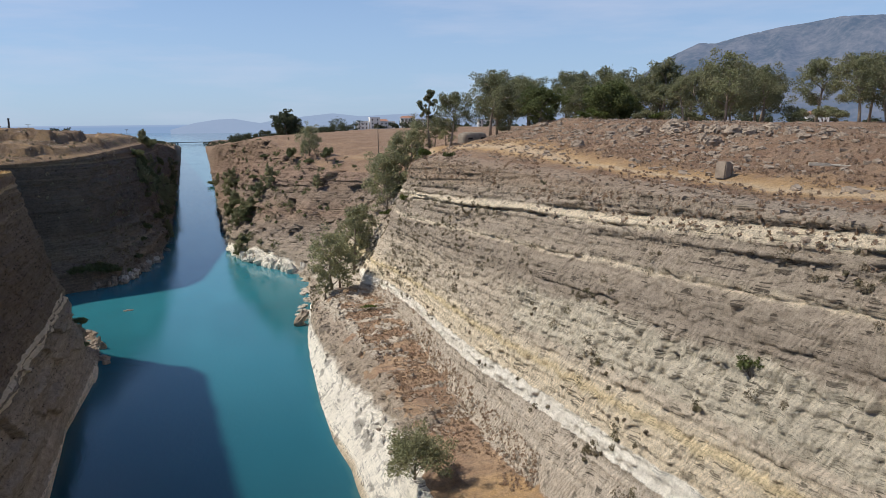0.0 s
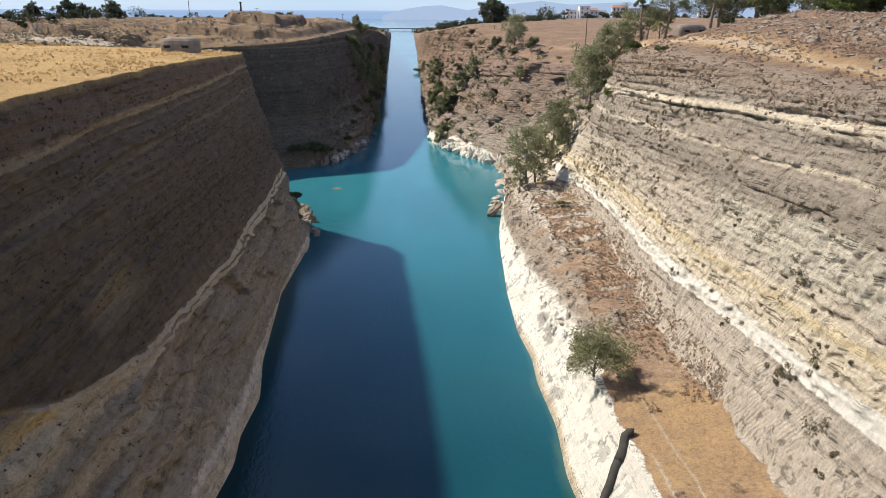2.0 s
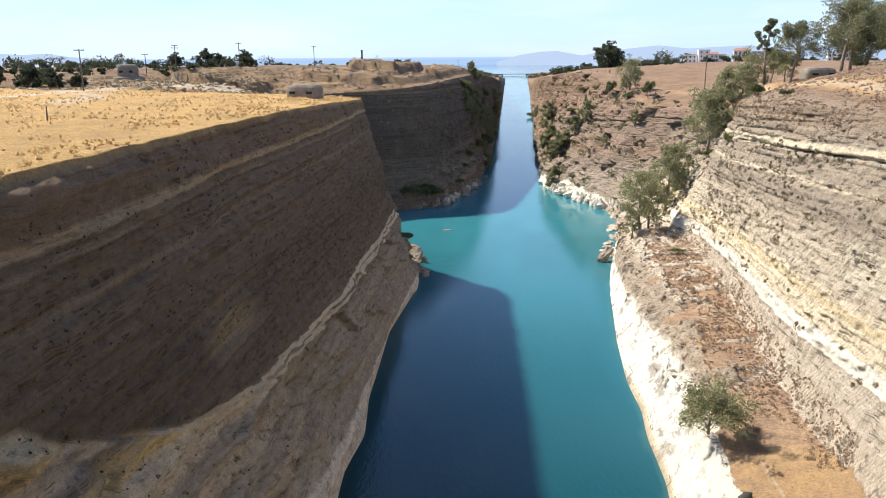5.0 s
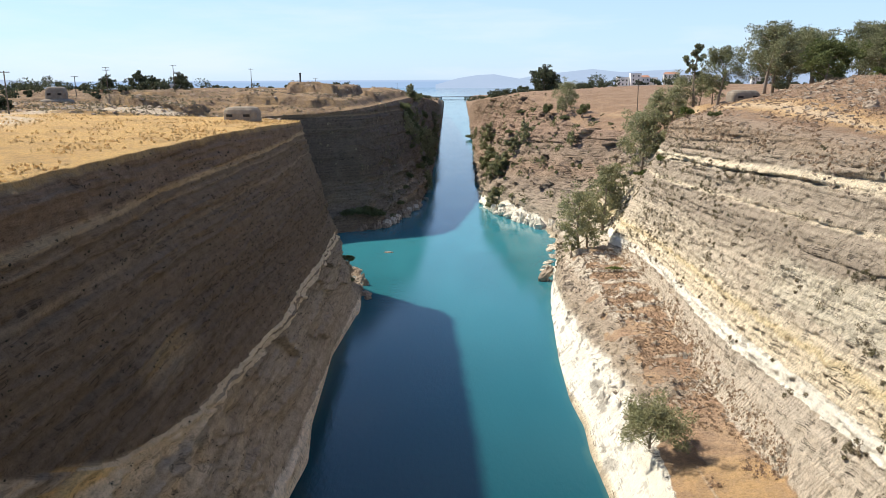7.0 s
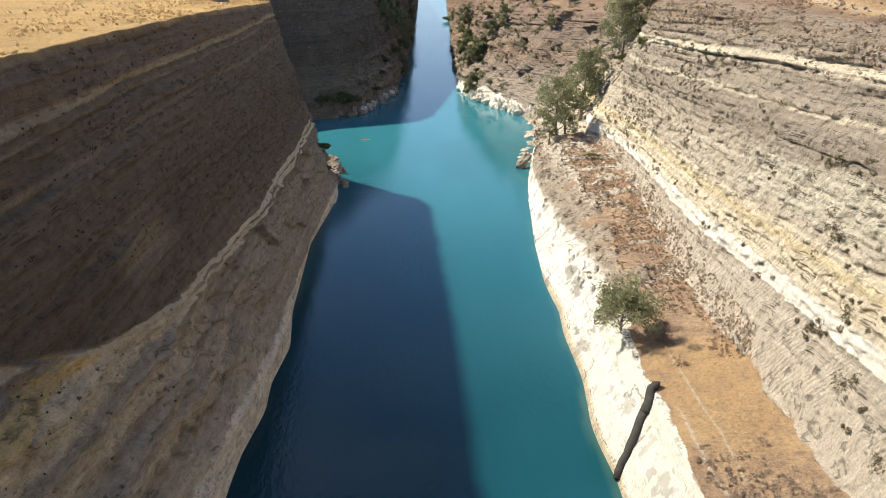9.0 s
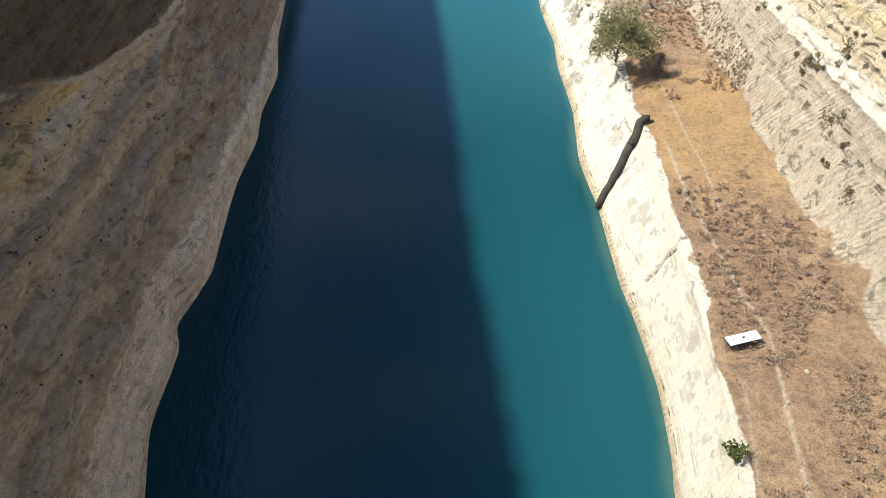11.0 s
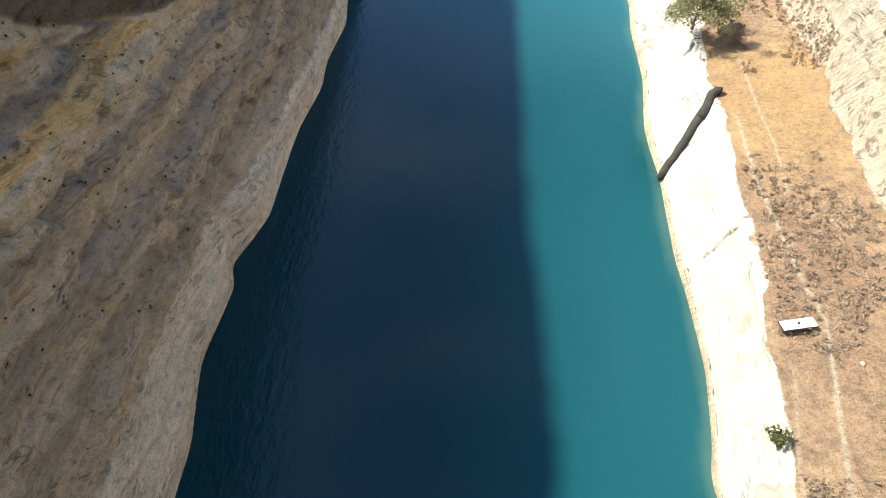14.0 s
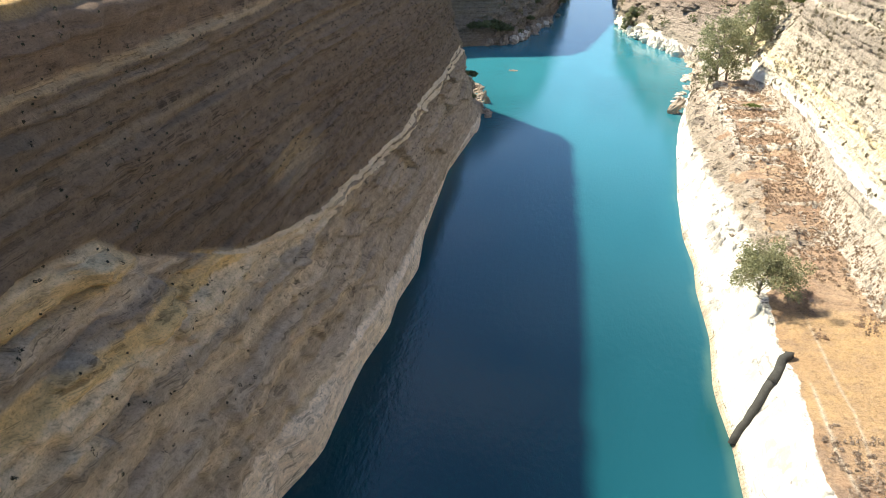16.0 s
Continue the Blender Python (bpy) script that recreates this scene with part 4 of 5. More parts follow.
for x0, x1, y0, y1, count in ((13.5, 21, 276, 306, 16), (14, 19.5, 312, 390, 14), (22, 30, 285, 320, 8), (16, 20, 400, 640, 12), (-15.8, -11.5, 322, 400, 34), (-13.6, -11.8, 400, 600, 20), (34, 48, 255, 296, 5), (-19.8, -16.6, 312, 396, 18)):
    for k in range(count):
        x, y = rng.uniform(x0, x1), y0 + (y1 - y0) * rng.uniform(0, 1) ** 1.2
        plant(slope_tree if k % 3 == 2 else slope_bush[int(rng.integers(3))], x, y, None, rng.uniform(0, 360), rng.uniform(0.4, 0.95) * (1 + (y - 280) / 900) * (1.1 if x < 0 else 1.0))

foot_bush = make_shrub("bank_shrub", 58, 3.0, 4.0, SLOPE, 1500, 0.18, "dark green shrub at the foot of the shaded wall", "bank shrubs")
for x, y, k in ((-23.4, 163, 0.7), (-24.2, 168, 0.9), (-26, 174, 0.7), (-26.5, 247, 1.6), (-28.5, 245.5, 1.9), (-31.5, 243.5, 1.7), (-24.8, 250, 1.2), (-35, 241.5, 1.5), (-21.5, 258, 1.0), (-19.5, 268, 1.2), (-18, 281, 0.9), (-17.2, 295, 1.3)):
    plant(foot_bush, x, y, None, x * 91 % 360, k)

# the lone tree on the ledge and its neighbour
plant(make_tree("ledge_tree", 61, 5.6, 8.0, OLIVE, 7600, 0.13, 0.02, 1.5, 0.2, label="small bushy grey-green tree on the dry ledge"), 22.7, 78.4, 8.0, 0, 1)
plant(make_shrub("ledge_shrub", 63, 1.6, 2.8, PINE, 500, 0.14, "low dark green shrub on the dry ledge"), 24.0, 91.3)
plant(make_shrub("ledge_mat", 64, 0.8, 4.2, FRESH, 700, 0.12, "low green mat of plants on brown soil"), 35, 156)
plant(make_shrub("wall_shrub", 66, 1.9, 2.3, PINE, 700, 0.12, "single dark green shrub growing from the rock wall"), 41.9, 46.7, None)
yellow_bush = make_shrub("broom_shrub", 67, 2.6, 4.2, FRESH, 900, 0.18, "fresh yellow-green shrub at the cliff top", "cliff-top shrubs")
for x, y, k in [(49, 158, 1.0), (46, 164, 0.8), (84, 150, 0.9), (92, 158, 1.2), (106, 155, 0.9), (52, 205, 1.0)]:
    plant(yellow_bush, x, y, None, x * 40 % 360, k)
plain_tree = make_tree("plain_tree", 71, 6.5, 7.5, FARLEAF, 3600, 0.26, 0.05, 1.3, 0.1, label="dense dark green tree beside the dirt road", group="plain trees")
for x, y, k in [(-118, 186, 0.8), (-126, 190, 0.95), (-133, 184, 0.85), (-112, 188, 0.6), (-150, 330, 1.0), (-142, 345, 1.2), (-133, 338, 0.9), (-125, 350, 1.1), (50, 414, 1.9), (54.5, 418, 1.5)]:
    plant(plain_tree, x, y, None, x * 50 % 360, k)
plant(make_shrub("rim_shrub", 68, 1.5, 2.6, PINE, 500, 0.16, "dark green round shrub at the cliff edge"), 48.5, 140)
plant(make_shrub("foot_shrub", 69, 1.2, 1.8, PINE, 300, 0.12, "dark green plant hanging on white rock"), 20.0, 26.4)


def tufts(name, b, n, keys, ys, leaf, size, radius, seed, label, cluster=0.5, per=16, fade=None):
    """Scrub strewn over a stretch of a bank, as one object."""
    rng = np.random.default_rng(seed)
    i = rng.integers(np.searchsorted(b["y"], ys[0]), np.searchsorted(b["y"], ys[1]), n * 8)
    j = rng.integers(0, b["X"].shape[1], n * 8)
    K = b["K"][i, j]
    X, Y, Z = b["X"][i, j], b["y"][i], b["Z"][i, j]
    keep = (K > keys[0]) & (K < keys[1]) & (fbm(Y / 7, Z / 2.5, X / 5, 3, seed) > cluster + (0 if fade is None else 0.25 * step(fade[0], fade[1], Y)))
    X, Y, Z = X[keep][:n], Y[keep][:n], Z[keep][:n]
    C = np.stack([b["s"] * X, Y, Z + 0.1], -1)
    r = radius * (0.35 + 1.25 * rng.uniform(0, 1, len(C)) ** 2.5)
    V = leaf_cloud(rng, C, r, [per] * len(C), size, 0.85, -0.3)
    tagged(new(name, quads(name, V, leaf)), label, "scrub", kind="stuff")


tufts("wall_scrub", bank_right, 560, (3.08, 3.98), (20, 175), SCRUB, 0.10, 0.64, 81, "round grey-brown bushes dotted over the pale wall", 0.57, 110)
# Near-black tufts stand for small shaded holes in the wall as well as plants.
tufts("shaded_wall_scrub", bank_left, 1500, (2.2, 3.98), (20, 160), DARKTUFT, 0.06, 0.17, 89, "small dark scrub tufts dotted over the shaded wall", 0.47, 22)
tufts("rim_scrub", bank_right, 1900, (3.9, 5.4), (20, 180), DRY, 0.12, 0.30, 82, "dry brown scrub along the cliff top", 0.46, 24)
tufts("ledge_scrub", bank_right, 1000, (2.08, 2.95), (12, 62), BRUSH, 0.085, 0.46, 83, "low dry grey-brown scrub covering the ledge", 0.47, 46, (44, 62))
tufts("ledge_weeds", bank_right, 2600, (2.3, 3.1), (70, 178), DRY, 0.10, 0.30, 84, "low dry reddish weeds on the ledge", 0.46, 22)
tufts("hill_scrub", bank_right, 4200, (5.1, 6.6), (30, 190), DRY, 0.12, 0.27, 85, "dry brown scrub on the rubble hill", 0.42, 20)
tufts("slope_scrub", bank_right, 800, (1.3, 5.0), (185, 700), SCRUB, 0.28, 0.8, 86, "scrub over the far canal slope", 0.47, 22)
tufts("slope_bushes", bank_right, 130, (2.0, 4.5), (252, 430), SLOPE, 0.26, 1.5, 94, "olive-green bushes over the far canal slope", 0.54, 130)
tufts("far_wall_scrub", bank_left, 500, (1.3, 4.6), (230, 700), SCRUB, 0.30, 0.9, 87, "scrub over the far shaded wall", 0.5, 22)
tufts("terrace_scrub", bank_left, 2600, (4.2, 7.0), (165, 430), SCRUB, 0.22, 0.55, 93, "brown scrub strewn over the worked terraces", 0.47, 14)
tufts("meadow_tufts", bank_left, 3200, (4.03, 7.2), (22, 220), STRAW, 0.12, 0.22, 88, "dry tufts dotted over golden grass", 0.42, 12)


def woods(name, seed, spots, leaf, label):
    rng = np.random.default_rng(seed)
    C, R = [], []
    for x0, x1, y0, y1, n, h in spots:
        for _ in range(n):
            x, y = rng.uniform(x0, x1), rng.uniform(y0, y1)
            z, r = land(x, y), h * (0.12 + 0.62 * rng.uniform(0, 1) ** 2.2)
            for k in range(3):
                C.append((x + rng.normal(0, r * 0.6), y + rng.normal(0, r * 0.6), z + r * rng.uniform(0.5, 1.4)))
                R.append(r * rng.uniform(0.6, 1))
    V = leaf_cloud(rng, C, R, [70] * len(C), 0.5, 0.8, 0.0)
    tagged(new(name, quads(name, V, leaf)), label, "woodland", kind="stuff")


woods("woodland_left", 91, [(-420, -130, 300, 520, 150, 6), (-300, -110, 240, 300, 60, 5), (-700, -100, 520, 900, 160, 6), (-120, -60, 420, 700, 40, 4), (-200, -128, 165, 215, 30, 4.5)], FARLEAF, "dark green woodland along the far plain")
woods("woodland_right", 92, [(60, 420, 430, 700, 150, 6), (26, 90, 430, 540, 80, 4), (40, 300, 700, 1000, 120, 6), (42, 120, 1000, 1500, 90, 6), (140, 400, 200, 430, 90, 7), (36, 80, 1500, 2100, 60, 5), (-90, -25, 900, 2000, 80, 5)], FARLEAF, "dark green woodland beyond the cliffs")

# ---- rocks ----
STONE = plain("pale_stone", (0.42, 0.36, 0.28), (0.62, 0.55, 0.45), 1.2, 0.95, 0.8, 0.08)
BROWNSTONE = plain("brown_stone", (0.22, 0.17, 0.125), (0.37, 0.30, 0.23), 1.2, 0.95, 0.8, 0.08)


def boulder_mesh(seed, material, flat=0.6):
    bm = bmesh.new()
    bmesh.ops.create_icosphere(bm, subdivisions=3, radius=1.0)
    off = Vector((seed * 7.3, seed * 3.1, seed))
    for v in bm.verts:
        d = v.co.normalized()
        cut = min(1.0, 0.72 + 0.5 * abs(noise.noise(d * 1.3 + off)))
        v.co = d * cut * (0.85 + 0.35 * noise.noise(d * 2.6 + off)) + d * 0.06 * noise.noise(d * 9 + off)
        v.co.z *= flat
    me = bpy.data.meshes.new("boulder")
    bm.to_mesh(me)
    bm.free()
    me.materials.append(material)
    return me


PALE = [boulder_mesh(k, STONE) for k in (1, 2, 3)]
BROWN = [boulder_mesh(k, BROWNSTONE, 0.8) for k in (4, 5, 6, 7)]


def boulder(me, x, y, z, sx, sy, sz, turn, label, group="", tilt=0.0):
    ob = new("boulder", me)
    ob.matrix_world = pose(x, y, z, tilt, tilt * 0.5, turn)
    ob.scale = (sx, sy, sz)
    return tagged(ob, label, "rock", group)


rng = np.random.default_rng(5)
for k in range(16):
    boulder(PALE[k % 3], 24 + 0.45 * k + rng.normal(0, 0.7), 182 + 2.6 * k + rng.normal(0, 1.5), 0.1, *rng.uniform(0.8, 2.0, 2), rng.uniform(0.6, 1.5), k * 50, "pale fallen rock at the canal's waterline", "waterline rocks")
CHALK = plain("white_chalk", (0.48, 0.43, 0.35), (0.74, 0.68, 0.58), 0.8, 0.95, 0.8, 0.1)
WHITES = [boulder_mesh(k, CHALK, 1.0) for k in (8, 9, 10)]
for k in range(20):
    y = 244 + 2.1 * k + rng.normal(0, 1.0)
    x = float(np.interp(y, RIGHT["shore_y"], RIGHT["water"])) + rng.uniform(-1.2, 1.6)
    boulder(WHITES[k % 3], x, y, rng.uniform(0.2, 1.6), *rng.uniform(1.0, 2.6, 2), rng.uniform(1.4, 4.2), k * 70, "white broken rock block at the foot of the slope", "white waterline rocks", rng.uniform(-20, 20))
for k in range(34):
    y = 163 + 4.4 * k + rng.normal(0, 1.5)
    x = -float(np.interp(y, LEFT["shore_y"], LEFT["water"])) + rng.uniform(-1.0, 2.0)
    boulder(BROWN[k % 4], x, y, 0.2, *rng.uniform(0.6, 2.0, 2), rng.uniform(0.8, 2.6), k * 40, "fallen rock in the shade at the waterline", "shaded waterline rocks", rng.uniform(-15, 15))
slab = boulder(BROWN[1], 23.2, 179.5, 1.6, 3.6, 1.7, 1.9, 8, "large grey tilted slab leaning out of the water", tilt=0.0)
slab.rotation_euler = (radians(12), radians(-46), radians(8))
for k in range(15):
    boulder(BROWN[k % 4], -23.4 - 0.12 * k + rng.normal(0, 0.8), 174 + 1.2 * k, 0.1, *rng.uniform(0.7, 1.8, 2), rng.uniform(0.6, 1.5), k * 40, "brown fallen rock in the shade at the waterline", "shaded waterline rocks")
for k in range(16):
    y = 244 + 3.0 * k + rng.normal(0, 0.8)
    x = -float(np.interp(y, LEFT["shore_y"], LEFT["water"])) - rng.uniform(-0.6, 1.2)
    boulder((BROWN + PALE)[(3 * k) % 7], x, y, 1.0, *rng.uniform(1.2, 2.8, 2), rng.uniform(2.0, 4.6), k * 55, "big broken block at the foot of the shaded wall", "shaded waterline rocks", rng.uniform(-18, 18))
boulder(BROWN[0], -18.3, 211, 0.05, 1.7, 0.9, 0.5, 10, "low flat rock breaking the water's surface")
for k in range(175):
    x, y = (rng.uniform(56, 84), rng.uniform(45, 175)) if k % 3 == 0 else (rng.normal(72, 3.5), rng.normal(80, 24))
    s = rng.uniform(0.25, 0.8) * (2.0 if rng.random() < 0.2 else 1)
    boulder(BROWN[k % 4], x, y, land(x, y) + 0.1 * s, s * rng.uniform(0.8, 1.5), s, s * rng.uniform(0.6, 1.2), k * 37, "weathered brown stone on the rubble hill", "hill rubble", rng.uniform(-15, 15))

for x, y, k in ((23.7, 22.4, 0.3), (26.9, 32.5, 0.26), (24.7, 30.1, 0.2), (23.8, 18.0, 0.34), (28.8, 46.8, 0.28), (27.4, 38.0, 0.22)):
    boulder(PALE[1], x, y, land(x, y) + 0.08, k, k * 0.8, k * 0.7, x * 90, "small pale stone lying on the dry ledge", "ledge stones")


for k, (x, y) in enumerate(((72.5, 98), (72, 93.5), (71.6, 90), (71.2, 85.5), (70.8, 82), (70.5, 78), (66, 84), (68, 88))):
    boulder(BROWN[k % 4], x, y, land(x, y) + 0.4, rng.uniform(0.8, 1.4), rng.uniform(0.7, 1.1), rng.uniform(0.9, 1.5), k * 47, "big weathered brown block on the hill's crest", "crest blocks", rng.uniform(-12, 12))


def rubble(name, b, n, keys, ys, material, size, seed, label, cluster=0.45):
    """Loose angular stones strewn over a stretch of a bank, as one object."""
    rng = np.random.default_rng(seed)
    i = rng.integers(np.searchsorted(b["y"], ys[0]), np.searchsorted(b["y"], ys[1]), n * 6)
    j = rng.integers(0, b["X"].shape[1], n * 6)
    K, X, Y, Z = b["K"][i, j], b["X"][i, j], b["y"][i], b["Z"][i, j]
    keep = (K > keys[0]) & (K < keys[1]) & (fbm(Y / 9, X / 6, Z / 4, 3, seed) > cluster)
    C = np.stack([b["s"] * X, Y, Z], -1)[keep][:n]
    corner = np.array([(x, y, z) for x in (-1, 1) for y in (-1, 1) for z in (-1, 1)], float)
    r = size * (0.3 + 1.7 * rng.uniform(0, 1, (len(C), 1, 1)) ** 4)
    V = corner[None] * rng.uniform(0.35, 1.0, (len(C), 8, 3)) * np.array([1.3, 1.0, 0.6])
    a = rng.uniform(0, 6.28, len(C))
    c, q = np.cos(a)[:, None], np.sin(a)[:, None]
    V = np.stack([V[..., 0] * c - V[..., 1] * q, V[..., 0] * q + V[..., 1] * c, V[..., 2] + 0.3 * V[..., 0] * q], -1) * r + C[:, None] + np.array([0, 0, 0.05])
    side = np.array([(0, 1, 3, 2), (4, 6, 7, 5), (0, 4, 5, 1), (2, 3, 7, 6), (0, 2, 6, 4), (1, 5, 7, 3)])
    F = (side[None] + 8 * np.arange(len(C))[:, None, None]).reshape(-1, 4)
    tagged(new(name, soup(name, V.reshape(-1, 3).tolist(), F.tolist(), material)), label, "rubble", kind="stuff")


rubble("hill_rubble", bank_right, 6000, (5.0, 6.6), (30, 185), BROWNSTONE, 0.27, 201, "loose brown rubble over the hill", 0.4)
rubble("rim_rubble", bank_right, 3000, (3.85, 4.9), (20, 170), BROWNSTONE, 0.17, 202, "broken pale rock chips along the cliff top", 0.42)
rubble("ledge_rubble", bank_right, 1500, (1.9, 3.05), (84, 180), BROWNSTONE, 0.22, 204, "broken pale rock on the ledge", 0.46)
rubble("terrace_rubble", bank_left, 2200, (4.3, 7.0), (160, 380), BROWNSTONE, 0.35, 205, "loose brown rubble over the worked terraces", 0.45)

# ---- pillboxes ----
CONCRETE = plain("weathered_concrete", (0.17, 0.14, 0.11), (0.29, 0.245, 0.19), 0.9, 0.95, 0.7, 0.05)
# Near-black fill painted as the unlit inside of slots and door openings.
DARKIN = plain("recess_shade", (0.02, 0.018, 0.015), (0.04, 0.035, 0.03), 2.0)


def pillbox(x, y, turn, w, d, h, label, tiers=1):
    ob = empty("pillbox", pose(x, y, land(x, y) - 0.1, 0, 0, turn), label, "bunker", "concrete pillboxes")
    z = 0.0
    for k in range(tiers):
        f = 1 - 0.36 * k
        bm = bmesh.new()
        hh = h if tiers == 1 else h * (0.34, 0.68)[k]
        prof = [(1.0, 0), (1.0, 0.55), (0.95, 0.78), (0.84, 0.92), (0.66, 1.0)]
        rings = []
        for r, q in prof:
            ring = []
            for a in range(28):
                t = 2 * math.pi * a / 28
                c, s = math.cos(t), math.sin(t)
                e = 0.55
                px = math.copysign(abs(c) ** e, c) * w / 2 * r * f
                py = math.copysign(abs(s) ** e, s) * d / 2 * r * f
                ring.append(bm.verts.new((px, py, z + q * hh + 0.05 * noise.noise(Vector((px, py, q * 3))))))
            rings.append(ring)
        for r0, r1 in zip(rings, rings[1:]):
            for a in range(28):
                bm.faces.new((r0[a], r0[(a + 1) % 28], r1[(a + 1) % 28], r1[a]))
        bm.faces.new(rings[-1])
        part("shell" if k == 0 else "upper_shell", bm, CONCRETE, ob)
        for off in (-0.25, 0.25):
            bm = bmesh.new()
            box(bm, w * f * (off - 0.09), -d / 2 * f - 0.03, z + 0.32 * hh, w * f * (off + 0.09), -d / 2 * f + 0.4, z + 0.5 * hh)
            part("loophole", bm, DARKIN, ob, "dark slot in the concrete")
        z += hh * 0.96
    return ob


pillbox(-40.5, 146, -8, 6.8, 4.5, 2.7, "low rounded grey concrete pillbox on dry grass")
pillbox(-116, 222, 10, 9.0, 6.5, 5.3, "stepped two-tier grey concrete pillbox on the plain", 2)
pillbox(-64, 318, 0, 7.4, 5, 2.9, "domed dark concrete pillbox on an earth bank")
pillbox(64.5, 169, 12, 7.0, 4.0, 2.4, "low rounded grey concrete pillbox under trees")

# ---- poles and mast ----
WOODPOLE = plain("pole_wood", (0.09, 0.07, 0.055), (0.17, 0.14, 0.11), 4.0)
IRON = plain("dark_iron", (0.04, 0.04, 0.045), (0.09, 0.085, 0.08), 5.0, 0.6, 0.2, 0.01, 0.6)


def pole(x, y, h, arms, turn, label="dark wooden power pole with a crossarm"):
    ob = empty("power_pole", pose(x, y, land(x, y) - 0.3, 0, 0, turn), label, "pole", "power poles")
    part("post", tube(bmesh.new(), [(0, 0, 0), (0, 0, h)], [0.18, 0.11], 8), WOODPOLE, ob)
    for k in range(arms):
        bm = box(bmesh.new(), -1.1, -0.07, h - 0.35 - 0.8 * k, 1.1, 0.07, h - 0.2 - 0.8 * k, 0.01)
        arm = part("crossarm", bm, WOODPOLE, ob)
        for q in (-1.0, -0.5, 0.5, 1.0):
            part("insulator", tube(bmesh.new(), [(q, 0, h - 0.21 - 0.8 * k), (q, 0, h - 0.02 - 0.8 * k)], [0.05, 0.035], 6), IRON, arm)
    return ob


for x, y, h, arms, turn in [(-96, 163, 9.6, 1, 20), (-117, 258, 10.2, 2, 15), (-108, 296, 10.8, 1, 10), (-92, 350, 11, 1, 10), (-143, 310, 8, 1, 0), (-130, 262, 7, 1, 30), (-75, 420, 8, 1, 0), (-40, 560, 8, 1, 0), (-36, 610, 8, 1, 0), (66, 270, 11, 1, 0)]:
    pole(x, y, h, arms, turn)
mast = empty("mast", pose(-64.5, 325, land(-64.5, 325), 0, 0, 0), "dark slender iron mast beside the pillbox", "mast")
part("shaft", tube(bmesh.new(), [(0, 0, -0.4), (0, 0, 7.6)], [0.4, 0.33], 10), IRON, mast)
part("cap", tube(bmesh.new(), [(0, 0, 7.6), (0, 0, 8.0)], [0.5, 0.42], 10), IRON, mast)

stake = empty("stake", pose(-47, 72.5, land(-47, 72.5), 0, 3, 0), "weathered wooden stake standing in golden grass", "post")
part("shaft", tube(bmesh.new(), [(0, 0, -0.3), (0.02, 0, 0.8), (0, 0, 1.5)], [0.08, 0.075, 0.06], 7), WOODPOLE, stake)
BRICKWORK = plain("low_brick", (0.42, 0.24, 0.14), (0.56, 0.35, 0.21), 0.8)
SHEET = plain("pale_roof_sheet", (0.50, 0.50, 0.48), (0.62, 0.62, 0.60), 0.3, 0.6)
for x, y, w, d, h, wall_m, label in [(-134, 300, 9, 6, 1.9, BRICKWORK, "low orange brick shed with a flat roof"), (-158, 430, 18, 7, 2.4, SHEET, "long low shed with a pale sheet roof")]:
    shed = empty("shed", pose(x, y, land(x, y) - 0.2, 0, 0, 12), label, "shed")
    part("wall", box(bmesh.new(), -w / 2, -d / 2, 0, w / 2, d / 2, h), wall_m, shed)
    part("roof", box(bmesh.new(), -w / 2 - 0.4, -d / 2 - 0.4, h + 0.004, w / 2 + 0.4, d / 2 + 0.4, h + 0.3, 0.05), SHEET, shed)
    for q in (-0.28, 0.3):
        part("door_opening", box(bmesh.new(), q * w - 0.5, -d / 2 - 0.03, 0.1, q * w + 0.5, -d / 2 + 0.1, 1.7), DARKIN, shed)

# ---- hill objects ----
block = empty("stone_block", pose(54.6, 67, land(54.6, 67) - 0.1, 0, 6, 25), "upright grey stone block beside the dirt track", "stone")
bm = box(bmesh.new(), -0.8, -0.6, 0, 0.8, 0.6, 1.9, 0.12)
for v in bm.verts:
    v.co.x *= 1 - 0.25 * v.co.z / 1.9
    v.co += Vector((1, 1, 1)) * 0.08 * noise.noise(v.co * 1.7)
part("body", bm, BROWNSTONE, block)
bm = box(bmesh.new(), 0.0, -0.5, 0, 0.55, 0.5, 1.7, 0.1)
for v in bm.verts:
    v.co.x += 1.25 - 0.42 * v.co.z
    v.co += Vector((1, 1, 1)) * 0.08 * noise.noise(v.co * 1.9)
part("slab", bm, BROWNSTONE, block, "leaning grey stone slab")
fallen = empty("concrete_post", pose(61.4, 58.1, land(61.4, 58.1) + 0.1, 0, 3, -30), "long pale concrete post lying broken on dry ground", "post")
part("thick_end", box(bmesh.new(), -2.9, -0.16, 0.0, -0.9, 0.16, 0.34, 0.03), STONE, fallen)
part("thin_end", tube(bmesh.new(), [(-0.9, 0, 0.15), (1.0, 0.05, 0.13), (2.9, 0.12, 0.12)], [0.12, 0.11, 0.09], 8), STONE, fallen)

# ---- dark tube standing for a shaded groove down the white foot ----
# Near-black colour paints the shadow inside the groove.
GROOVE_SHADE = plain("groove_shade", (0.035, 0.033, 0.028), (0.07, 0.066, 0.058), 1.5, 0.9, 0.4, 0.03)
groove = empty("drain_chute", pose(22.6, 66.9, 7.5), "dark tube standing for the shaded groove down the white rock foot", "drain")


def foot_face(y, z):
    """Where the white foot's face stands at a height."""
    i = int(np.argmin(np.abs(bank_right["y"] - y)))
    m = (bank_right["K"][i] >= 1.0) & (bank_right["K"][i] <= 2.05)
    return float(np.interp(z, np.maximum.accumulate(bank_right["Z"][i][m]), bank_right["X"][i][m]))


